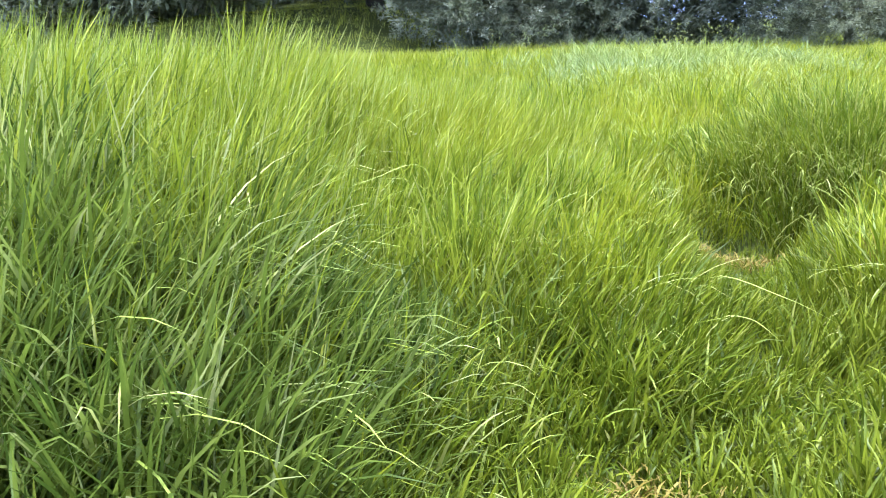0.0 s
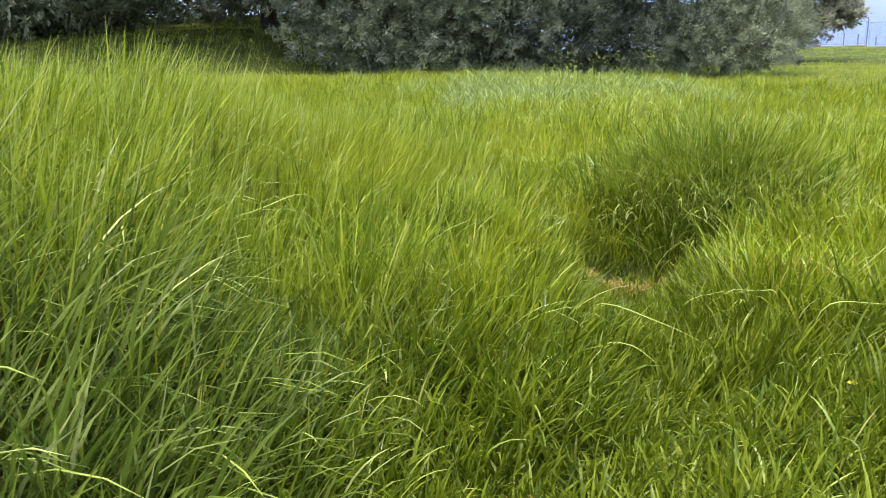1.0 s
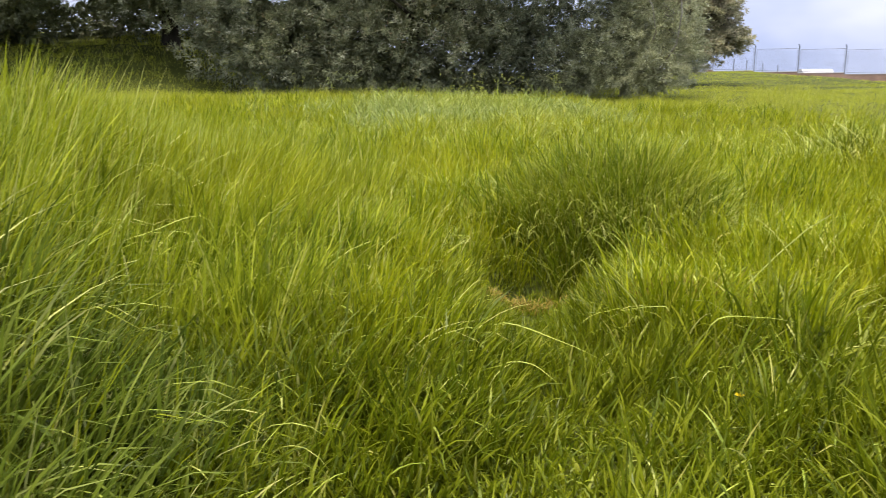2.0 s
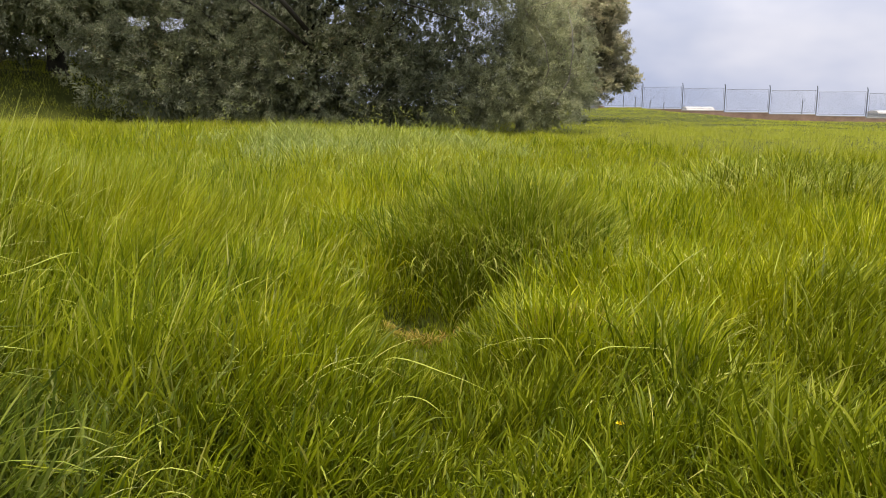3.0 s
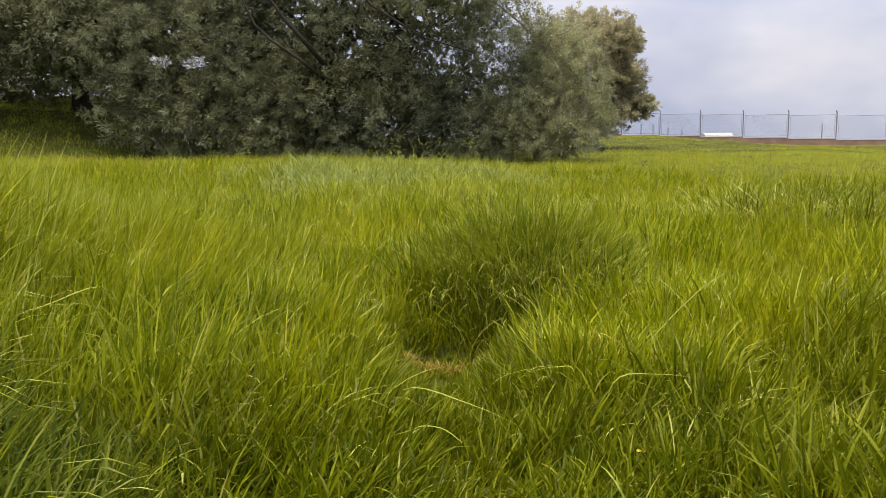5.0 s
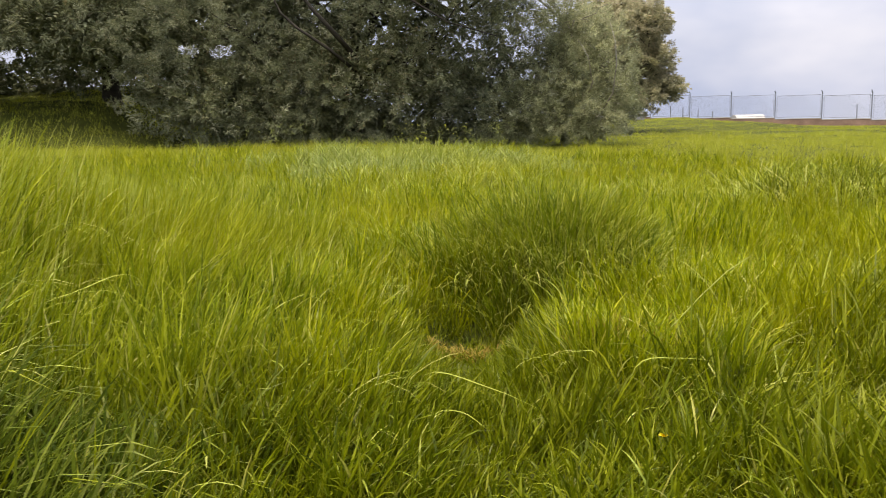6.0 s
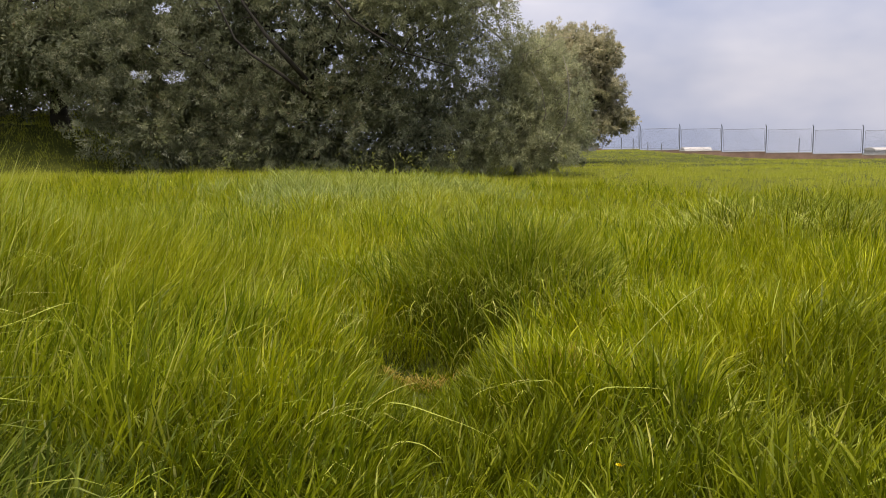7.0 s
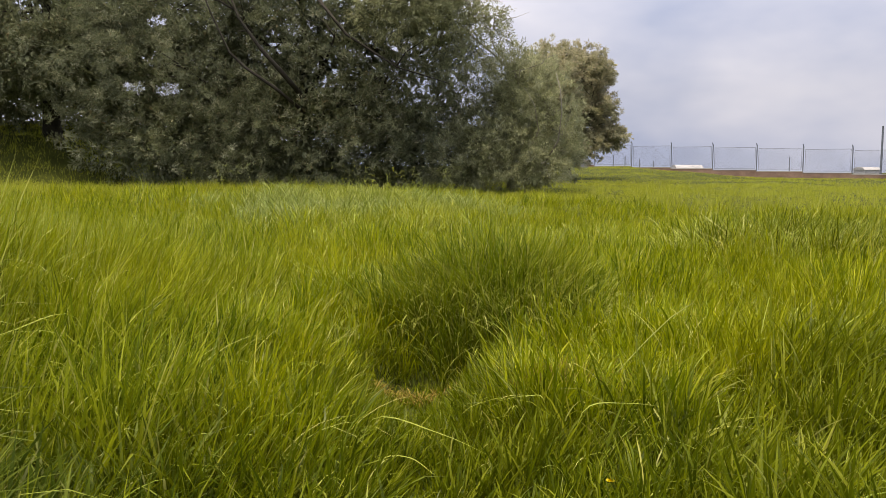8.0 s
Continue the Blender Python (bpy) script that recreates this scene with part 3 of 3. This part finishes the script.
def build_stalk():
    line = rooted([(0.705, 3.4, 0.27), (0.928, 3.6, 0.42), (1.08, 3.75, 0.50), (1.23, 3.9, 0.545)])
    ob = mesh_object("grass_stalk", *tube(line, [0.0035, 0.0032, 0.003, 0.0026, 0.0018], 6), M_STEM, smooth=True)
    tagged(ob, "long thin green-brown grass stalk leaning over tufts", "grass stalk")


build_stalk()


def build_flower():
    """One small yellow composite flower among the blades."""
    x, y = 0.56, 2.60
    z = float(ground_z(np.array(x), np.array(y)))
    flower = new("dandelion")
    flower.location = (x, y, z)
    tagged(flower, "small yellow dandelion among short green grass", "flower")
    top = 0.155
    mesh_object("stem", *tube([(0, 0, -0.02), (0.006, 0.004, 0.07), (0.0, -0.004, top)], [0.0022, 0.002, 0.0018], 6), M_STEM, flower)
    for ring, (count, length, lift) in enumerate(((13, 0.015, 0.15), (11, 0.012, 0.55), (8, 0.008, 0.95))):
        for k in range(count):
            a = 2 * math.pi * (k + 0.4 * ring) / count
            d = Vector((math.cos(a) * math.cos(lift), math.sin(a) * math.cos(lift), math.sin(lift)))
            side = Vector((-math.sin(a), math.cos(a), 0)) * 0.0022
            o = Vector((0, -0.004, top)) + d * 0.001
            v = [o - side * 0.5, o + side * 0.5, o + d * length * 0.7 + side, o + d * length, o + d * length * 0.7 - side]
            under = [p - Vector((0, 0, 0.0006)) for p in v]
            f = [(0, 1, 2, 3, 4), (9, 8, 7, 6, 5)] + [(i, i + 5, (i + 1) % 5 + 5, (i + 1) % 5) for i in range(5)]
            mesh_object("petal", v + under, f, M_PETAL, flower)


build_flower()


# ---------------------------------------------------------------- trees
# thin places fitted to the camera's view, as slopes from its eye: aside, up, half width, half height, share of leaves
# missing
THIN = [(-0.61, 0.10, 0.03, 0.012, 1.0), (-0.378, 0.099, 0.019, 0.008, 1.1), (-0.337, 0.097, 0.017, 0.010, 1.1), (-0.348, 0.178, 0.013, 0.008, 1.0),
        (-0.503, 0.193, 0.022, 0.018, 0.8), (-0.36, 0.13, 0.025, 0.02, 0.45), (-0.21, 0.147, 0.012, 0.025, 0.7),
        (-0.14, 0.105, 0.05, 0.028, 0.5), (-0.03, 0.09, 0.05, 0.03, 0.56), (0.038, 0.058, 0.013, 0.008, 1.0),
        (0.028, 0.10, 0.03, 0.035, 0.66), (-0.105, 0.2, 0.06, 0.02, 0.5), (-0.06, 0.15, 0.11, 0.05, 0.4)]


# Leaves go along sight lines from the camera's eye, through every crown.
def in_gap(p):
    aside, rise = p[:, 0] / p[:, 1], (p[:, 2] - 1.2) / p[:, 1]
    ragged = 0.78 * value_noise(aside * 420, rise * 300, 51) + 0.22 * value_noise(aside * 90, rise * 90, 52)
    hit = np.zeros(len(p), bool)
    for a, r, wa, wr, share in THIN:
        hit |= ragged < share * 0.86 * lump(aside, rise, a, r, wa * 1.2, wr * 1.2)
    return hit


def foliage(rng, blobs, clumps, leaves, clump_size, leaf_len, leaf_wide, droop=0.25, solid=0.55, stray=0.0):
    """Clumps of small narrow leaves through a crown made of overlapping round masses."""
    weight = np.array([b[3] * b[4] + b[4] * b[5] + b[3] * b[5] for b in blobs])
    which = rng.choice(len(blobs), clumps, p=weight / weight.sum())
    b = np.array(blobs)[which]
    d = rng.normal(size=(clumps, 3))
    d /= np.linalg.norm(d, axis=1)[:, None]
    reach = np.where(rng.random(clumps) < solid, rng.uniform(0.82, 1.05, clumps), rng.uniform(0.2, 0.9, clumps) ** 0.7)
    rough = 0.82 + 0.36 * value_noise(d[:, 0] * 3.1 + which * 7, d[:, 1] * 3.1 + d[:, 2] * 2.3, 21)
    c = b[:, :3] + d * b[:, 3:6] * (reach * rough)[:, None]
    low = ground_z(c[:, 0], c[:, 1]) + 0.12
    c[:, 2] = np.maximum(c[:, 2], low + rng.uniform(0, 0.35, clumps))
    size = clump_size * rng.uniform(0.6, 1.4, clumps)
    way = d + np.array([0, 0, 0.35])
    way = way + rng.normal(0, 0.35, way.shape)
    way /= np.linalg.norm(way, axis=1)[:, None]
    p = np.repeat(c, leaves, 0)
    n = len(p)
    w = np.repeat(way, leaves, 0)
    sz = np.repeat(size, leaves)[:, None]
    off = rng.normal(size=(n, 3))
    off -= w * (off * w).sum(1)[:, None]
    lay = w * rng.uniform(0.2, 1.2, n)[:, None] + off * 0.6 - np.array([0, 0, droop * 0.5])
    lay /= np.linalg.norm(lay, axis=1)[:, None]
    p = p + lay * sz * rng.uniform(0.3, 0.75, n)[:, None] + w * sz * rng.uniform(-0.5, 0.5, n)[:, None]
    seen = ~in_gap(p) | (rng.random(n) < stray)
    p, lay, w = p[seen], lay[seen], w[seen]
    n = len(p)
    side = np.cross(lay, w * 0.5 + np.array([0, 0, 0.8]) + rng.normal(0, 0.42, (n, 3)))
    side /= np.linalg.norm(side, axis=1)[:, None]
    ln = (leaf_len * rng.uniform(0.6, 1.3, n))[:, None]
    wd = (leaf_wide * rng.uniform(0.7, 1.3, n))[:, None]
    fold = np.cross(side, lay) * wd * 0.35
    v = np.empty((n, 4, 3), np.float32)
    v[:, 0], v[:, 2] = p - lay * ln / 2, p + lay * ln / 2
    v[:, 1], v[:, 3] = p + side * wd / 2 + fold, p - side * wd / 2 + fold
    corner = np.array([0, 1, 2, 0, 2, 3])
    loops = (corner[None] + 4 * np.arange(n)[:, None]).ravel()
    starts = np.arange(2 * n) * 3
    return v.reshape(-1, 3), loops, starts


def limb_points(rng, start, end, sag, count=8):
    a, b = Vector(start), Vector(end)
    side = Vector((rng.normal(), rng.normal(), rng.normal())) * (b - a).length * 0.06
    return [a.lerp(b, s) + Vector((0, 0, sag * math.sin(math.pi * s))) + side * math.sin(2.3 * math.pi * s)
            for s in (i / (count - 1) for i in range(count))]


def tree(seed, x, y, height, trunk_r, blobs, leaf_mat, bark_mat, label, clumps, leaves, clump_size, leaf_len, leaf_wide,
         ends, solid=0.55, lean=(0, 0), backing=(), fill=1.4, sprays=0):
    rng = np.random.default_rng(seed)
    z = float(ground_z(np.array(x), np.array(y)))
    root = new("tree")
    root.location = (x, y, z)
    tagged(root, label, "tree")
    fork = height * 0.3
    trunk_line = [(lean[0] * s, lean[1] * s, s * height * 0.75 - 0.15) for s in (0, 0.1, 0.25, 0.5, 0.75, 1)]
    mesh_object("trunk", *tube(trunk_line, [trunk_r * k for k in (1.45, 1.05, 0.9, 0.66, 0.42, 0.15)], 10),
                bark_mat, root, smooth=True)
    for i, (ex, ey, ez) in enumerate(ends):
        s = 0.18 + 0.5 * (i / max(1, len(ends) - 1)) if ez > 1.5 else 0.14
        start = (lean[0] * s, lean[1] * s, s * height * 0.75 - 0.15)
        line = limb_points(rng, start, (ex - x, ey - y, ez - z), 0.25)
        limb = mesh_object("limb", *tube(line, [trunk_r * 0.45 * (1 - 0.88 * k / 7) for k in range(8)], 6), bark_mat, root,
                           smooth=True)
        for j in range(4):
            k = 3 + j
            base = line[k]
            away = Vector((rng.normal(), rng.normal() - 0.3, rng.normal() * 0.5 + 0.1)).normalized() * (0.8 + 0.9 * rng.random())
            twig = limb_points(rng, base, base + away + (line[-1] - line[k]) * 0.35, 0.1, 5)
            mesh_object("branch", *tube(twig, [trunk_r * 0.16 * (1 - 0.85 * q / 4) for q in range(5)], 5), bark_mat, limb,
                        smooth=True)
    inner = [(b[0], b[1] + 0.6, b[2], b[3] * 0.76, b[4] * 0.6, b[5] * 0.76) for b in blobs]
    layers = [foliage(rng, blobs, clumps, leaves, clump_size, leaf_len, leaf_wide, solid=solid, stray=0.35),
              foliage(rng, inner, int(clumps * fill), 11, clump_size * 1.7, leaf_len * 1.9, leaf_wide * 3.2, solid=0.2)]
    if backing:
        layers.append(foliage(rng, backing, 900 * len(backing), 13, 0.55, leaf_len * 2.2, leaf_wide * 3.6, solid=0.2))
    v, l, st = joined(layers)
    at = np.array([x, y, z], np.float32)
    array_object("crown", v - at, l, st, leaf_mat, root)
    if sprays:
        v, l, st = foliage(rng, blobs, sprays, 34, 0.23, 0.105, 0.021, droop=-0.1, solid=0.95, stray=0.6)
        tagged(array_object("lit_tip_sprays", v - at, l, st, M_LEAF_SILVER_LIT, root), "silvery outer leaf sprays, paler to look lit")
    return root


WATTLE = tree(31, -4.6, 27.2, 10.0, 0.24,
     [(-4.5, 26.0, 5.6, 5.6, 3.2, 4.2), (-8.0, 25.4, 4.0, 3.6, 2.8, 3.4), (-1.4, 25.2, 4.4, 3.1, 2.4, 3.5),
      (-4.4, 24.6, 2.4, 4.6, 2.0, 1.9), (-0.4, 24.4, 2.3, 2.6, 1.8, 1.6), (-8.4, 24.2, 2.3, 3.2, 1.7, 1.7),
      (-1.6, 26.0, 7.4, 2.2, 2.0, 2.2), (-5.5, 26.0, 9.0, 3.6, 2.6, 2.0)],
     M_LEAF_DARK, M_BARK, "large dark grey-green wattle with foliage down to the grass", 2800, 54, 0.30, 0.115, 0.024,
     [(-8.5, 24.6, 4.6), (-1.2, 24.3, 3.8), (-3.0, 24.0, 5.4), (-6.5, 24.2, 6.2), (0.6, 24.8, 5.6), (-4.8, 25.8, 9.2),
      (-9.5, 25.5, 6.8)], backing=[(-4.0, 26.4, 2.0, 6.6, 1.4, 2.0), (-5.8, 26.6, 5.0, 4.4, 1.6, 3.0)], sprays=900)
tree(32, -13.5, 28.0, 10.0, 0.26,
     [(-13.5, 26.8, 6.6, 4.4, 3.0, 3.4), (-17.0, 25.8, 5.4, 3.8, 2.6, 2.6), (-10.8, 25.8, 5.2, 3.2, 2.4, 2.7),
      (-13.0, 24.6, 4.8, 4.0, 1.9, 1.7), (-9.6, 25.0, 3.8, 2.2, 1.7, 1.8), (-17.5, 24.4, 4.8, 3.4, 1.8, 1.6)],
     M_LEAF_DARK, M_BARK, "dark wattle on the grassy slope with high drooping foliage", 1700, 48, 0.34, 0.125, 0.028,
     [(-16.0, 25.3, 6.0), (-11.2, 25.2, 5.4), (-13.0, 24.8, 6.8), (-10.0, 25.4, 7.0), (-14.5, 26.8, 9.0)],
     backing=[(-16.5, 30.5, 3.7, 9.5, 1.0, 1.1), (-16.0, 27.6, 4.9, 7.5, 1.2, 1.3), (-14.0, 27.6, 6.0, 5.0, 1.6, 2.4)], sprays=450)
tree(33, -23.5, 27.5, 9.0, 0.24,
     [(-23.5, 27.0, 5.8, 4.6, 3.0, 3.4), (-20.0, 27.0, 5.0, 3.2, 2.4, 2.6), (-27.0, 26.5, 5.2, 3.8, 2.8, 3.0),
      (-23.0, 25.2, 3.9, 4.6, 1.9, 1.7), (-29.0, 24.5, 3.8, 4.0, 2.0, 1.8), (-34.0, 23.5, 4.4, 4.5, 2.4, 2.6)],
     M_LEAF_DARK, M_BARK, "dark wattle with broad drooping crown beside the slope", 760, 28, 0.44, 0.18, 0.043,
     [(-26.0, 26.2, 5.6), (-21.0, 26.0, 5.2), (-23.0, 25.6, 6.6), (-24.0, 27.0, 8.4)], backing=[(-26.0, 27.5, 3.4, 9.0, 1.4, 1.8), (-25.0, 27.5, 5.6, 8.0, 1.6, 2.4)])
# The upper masses lay these pale leaves where glare brightens the wattle's crown.
PALE_TREE = tree(34, 2.2, 26.2, 6.0, 0.11,
     [(2.8, 25.0, 2.7, 1.4, 1.3, 1.9), (1.9, 24.9, 2.6, 1.4, 1.0, 1.2), (3.4, 24.6, 1.9, 0.9, 0.9, 0.9),
      (2.9, 23.6, 1.15, 0.75, 0.6, 0.4), (1.7, 24.4, 1.9, 1.5, 1.2, 1.1), (0.7, 23.9, 1.5, 1.3, 0.8, 0.9), (2.0, 23.6, 1.25, 1.0, 0.6, 0.6),
      (2.3, 25.2, 4.0, 1.1, 0.9, 1.0), (0.55, 24.0, 5.4, 1.3, 1.1, 2.0),
      (-0.7, 23.3, 6.7, 1.5, 1.0, 1.6), (-1.2, 22.7, 6.0, 1.5, 0.8, 1.5)],
     M_LEAF_PALE_HAZE, M_BARK_PALE, "pale grey-green tree with thin whitish branches, made paler for haze", 2700, 34, 0.25, 0.105, 0.024,
     [(1.6, 24.4, 3.6), (3.6, 24.4, 3.0), (2.6, 24.2, 4.4), (3.2, 23.6, 1.1), (3.9, 24.6, 2.0), (0.6, 24.0, 6.4), (1.4, 24.2, 5.6)], solid=0.7, fill=0.25, sprays=350)
tree(35, 6.4, 41.5, 7.0, 0.20,
     [(6.0, 41.0, 6.0, 2.3, 2.2, 1.5), (7.6, 40.6, 5.9, 1.0, 1.2, 1.0), (5.0, 40.6, 4.4, 2.1, 1.8, 2.0),
      (7.6, 40.4, 4.2, 1.15, 1.4, 0.9), (8.3, 40.4, 2.75, 0.9, 1.0, 0.5), (6.2, 40.0, 2.5, 1.7, 1.5, 1.1)],
     M_LEAF_OLIVE_HAZE, M_BARK, "round-crowned olive-brown tree in front of the fence", 1300, 38, 0.26, 0.13, 0.05,
     [(5.0, 40.6, 5.6), (7.8, 40.4, 5.8), (6.4, 40.2, 4.4), (8.2, 40.4, 3.0), (6.2, 41.0, 7.0)], solid=0.6)


def bare_limb(root, points, radius, bark=M_BARK):
    """A long bare limb that shows in front of the foliage."""
    o = root.location
    line = [Vector(p) - o for p in points]
    n = len(line) - 1
    return mesh_object("limb", *tube(line, [radius * (1 - 0.75 * k / n) for k in range(n + 1)], 7), bark, root, smooth=True)


bare_limb(WATTLE, [(-4.2, 24.6, 2.9), (-4.7, 22.9, 3.44), (-5.5, 22.7, 4.0), (-5.9, 22.6, 4.4), (-6.4, 22.6, 5.5), (-6.8, 22.6, 6.6)], 0.055)
bare_limb(WATTLE, [(-4.1, 24.6, 3.2), (-4.54, 23.0, 3.9), (-5.1, 22.8, 4.55), (-5.66, 22.7, 5.36), (-6.0, 22.6, 6.4)], 0.085)
bare_limb(WATTLE, [(-4.4, 25.4, 7.2), (-3.56, 22.9, 6.0), (-2.67, 22.7, 4.9), (-1.9, 22.65, 4.4), (-1.25, 22.7, 4.0), (0.1, 22.8, 3.6)], 0.055)
bare_limb(PALE_TREE, [(3.0, 24.6, 1.2), (3.3, 23.2, 2.0), (3.37, 23.0, 2.8), (3.32, 23.0, 3.4), (3.2, 23.1, 3.9)], 0.028, M_BARK_PALE)
bare_limb(PALE_TREE, [(2.6, 24.6, 1.6), (2.75, 23.3, 2.3), (2.6, 23.1, 3.0), (2.3, 23.0, 3.5)], 0.022, M_BARK_PALE)
bare_limb(WATTLE, [(-1.3, 22.72, 4.03), (-1.02, 22.5, 4.4), (-0.38, 22.5, 4.8)], 0.026)

# ---------------------------------------------------------------- fence
def box(bm, x0, x1, y0, y1, z0, z1, m=None):
    vs = [bm.verts.new((x, y, z)) for z in (z0, z1) for x, y in ((x0, y0), (x1, y0), (x1, y1), (x0, y1))]
    for f in ((3, 2, 1, 0), (4, 5, 6, 7), (0, 1, 5, 4), (1, 2, 6, 5), (2, 3, 7, 6), (3, 0, 4, 7)):
        bm.faces.new([vs[i] for i in f])


def fence_place(i):
    return 17.06 + 3.03 * i, 73.0 - 1.9 * i


FENCE_ANGLE = math.degrees(math.atan2(-1.9, 3.03))
BAY = math.hypot(3.03, 1.9)
CAP_DROP = 0.115


def cap_z(i):
    return 1.36 - CAP_DROP * i


def build_fence():
    fence = new("fence")
    x0, y0 = fence_place(0)
    fence.matrix_basis = pose(x0, y0, 0, 0, 0, FENCE_ANGLE)
    tagged(fence, "galvanised wire fence on a stepped brick footing", "fence")
    for i in range(-5, 10):
        u = i * BAY
        top = cap_z(i)
        base_line = 0.2 - 0.13 * max(i, 0)
        bm = bmesh.new()
        box(bm, u + 0.004, u + BAY - 0.004, -0.11, 0.11, base_line - 1.0, top - 0.06)
        part("footing", bm, M_BRICK, fence, "stepped brick footing")
        bm = bmesh.new()
        box(bm, u + 0.002, u + BAY - 0.002, -0.13, 0.13, top - 0.057, top)
        part("coping", bm, M_CAP, fence)
        post = tube([(u, 0, top - 0.3), (u, 0, top + 2.08), (u - 0.05, -0.06, top + 2.3)], [0.045, 0.045, 0.03], 8)
        mesh_object("post", *post, M_STEEL, fence)
        for zz in (top + 0.1, top + 1.85):
            rail = tube([(u + 0.15, 0, zz), (u + BAY - 0.12, 0, zz)], [0.016, 0.016], 6)
            mesh_object("rail", *rail, M_STEEL, fence)
        for uu in (u + 0.15, u + BAY - 0.12):
            upright = tube([(uu, 0, top + 0.1), (uu, 0, top + 1.85)], [0.014, 0.014], 6)
            mesh_object("stile", *upright, M_STEEL, fence)
        verts, faces = [], []
        lo, hi, a, b = top + 0.12, top + 1.83, u + 0.17, u + BAY - 0.14
        for k in range(-16, 34):
            s = a + k * 0.11
            for sign in (1, -1):
                p = [(s, lo), (s + sign * (hi - lo), hi)]
                (ax, az), (bx, bz) = p
                t0, t1 = 0.0, 1.0
                d = bx - ax
                for edge, keep_less in ((a, False), (b, True)):
                    t = (edge - ax) / d
                    if (d > 0) == keep_less:
                        t1 = min(t1, t)
                    else:
                        t0 = max(t0, t)
                if t1 - t0 < 0.02:
                    continue
                q0, q1 = (ax + d * t0, az + (bz - az) * t0), (ax + d * t1, az + (bz - az) * t1)
                n = len(verts)
                w = 0.004
                verts += [(q0[0] - w, 0.002 * sign, q0[1]), (q0[0] + w, 0.002 * sign, q0[1]),
                          (q1[0] + w, 0.002 * sign, q1[1]), (q1[0] - w, 0.002 * sign, q1[1])]
                faces.append((n, n + 1, n + 2, n + 3))
        mesh_object("wire_mesh", verts, faces, M_STEEL, fence)


build_fence()


def build_pole(x, y, height, r, label, name, cat):
    z = float(ground_z(np.array(x), np.array(y)))
    v, f = tube([(0, 0, -0.2), (0, 0, height * 0.5), (0, 0, height)], [r, r * 0.9, r * 0.8], 8)
    ob = mesh_object(name, v, f, M_STEEL)
    ob.location = (x, y, z)
    return tagged(ob, label, cat)


for px, py, ph in ((23.2, 110.0, 3.3), (24.8, 110.0, 3.2), (26.8, 110.0, 2.9), (28.4, 109.0, 2.7), (45.5, 106.0, 3.4)):
    tagged(build_pole(px, py, ph, 0.07, "slim grey post beyond the wire fence", "far_post", "post"), group="far posts")
build_pole(34.75, 64.0, 4.6, 0.09, "tall grey steel pole beside the fence", "steel_pole", "pole")


def build_shed(x, y, length, depth, wall_h, ridge, label):
    z = float(ground_z(np.array(x), np.array(y)))
    shed = new("low_shed")
    shed.location = (x, y, z)
    tagged(shed, label, "shed")
    bm = bmesh.new()
    box(bm, -length / 2, length / 2, 0, depth, -0.3, wall_h)
    part("wall", bm, M_SHEET, shed)
    steps = 9
    verts, faces = [], []
    for i in range(steps):
        a = math.pi * i / (steps - 1)
        yy, zz = depth / 2 - (depth / 2 + 0.1) * math.cos(a), wall_h + 0.01 + ridge * math.sin(a)
        verts += [(-length / 2 - 0.1, yy, zz), (length / 2 + 0.1, yy, zz)]
    for i in range(steps - 1):
        faces.append((2 * i, 2 * i + 1, 2 * i + 3, 2 * i + 2))
    faces += [tuple(range(0, 2 * steps, 2)), tuple(range(1, 2 * steps, 2))[::-1]]
    mesh_object("roof", verts, faces, M_SHEET, shed, "rounded white sheet roof")


build_shed(34.3, 112.0, 3.6, 3.0, 1.75, 0.75, "low white rounded shed beyond the fence")
build_shed(10.4, 62.0, 1.5, 1.0, 0.42, 0.15, "low white rounded tank beside the trees")
build_shed(57.6, 108.0, 2.2, 3.0, 1.9, 0.4, "low white rounded shed beyond the fence")


def build_shrub(x, y, label):
    rng = np.random.default_rng(77)
    z = float(ground_z(np.array(x), np.array(y)))
    shrub = new("shrub")
    shrub.location = (x, y, z)
    tagged(shrub, label, "shrub")
    mesh_object("stem", *tube([(0, 0, -0.1), (0.02, 0.03, 0.5), (0.05, 0.0, 1.0)], [0.05, 0.04, 0.02], 6), M_BARK, shrub)
    v, l, st = foliage(rng, [(x, y, z + 0.85, 0.55, 0.5, 0.55), (x + 0.3, y, z + 1.1, 0.4, 0.4, 0.4)], 150, 20, 0.16, 0.12, 0.05)
    array_object("crown", v - np.array([x, y, z], np.float32), l, st, M_LEAF_OLIVE_HAZE, shrub)


build_shrub(34.4, 61.4, "small brownish shrub against the brick footing")


def build_weed(x, y):
    """A low dark leafy weed standing out of the far grass."""
    rng = np.random.default_rng(91)
    z = float(ground_z(np.array(x), np.array(y)))
    weed = new("weed")
    weed.location = (x, y, z)
    tagged(weed, "small dark leafy weed in the far grass", "weed")
    mesh_object("stem", *tube([(0, 0, -0.05), (0.01, 0.01, 0.14), (0.03, 0.0, 0.3)], [0.012, 0.01, 0.005], 6), M_STEM, weed)
    v, l, st = foliage(rng, [(x, y, z + 0.3, 0.17, 0.14, 0.12)], 26, 16, 0.08, 0.08, 0.035)
    array_object("leaves", v - np.array([x, y, z], np.float32), l, st, M_LEAF_DARK, weed)


build_weed(4.62, 28.8)
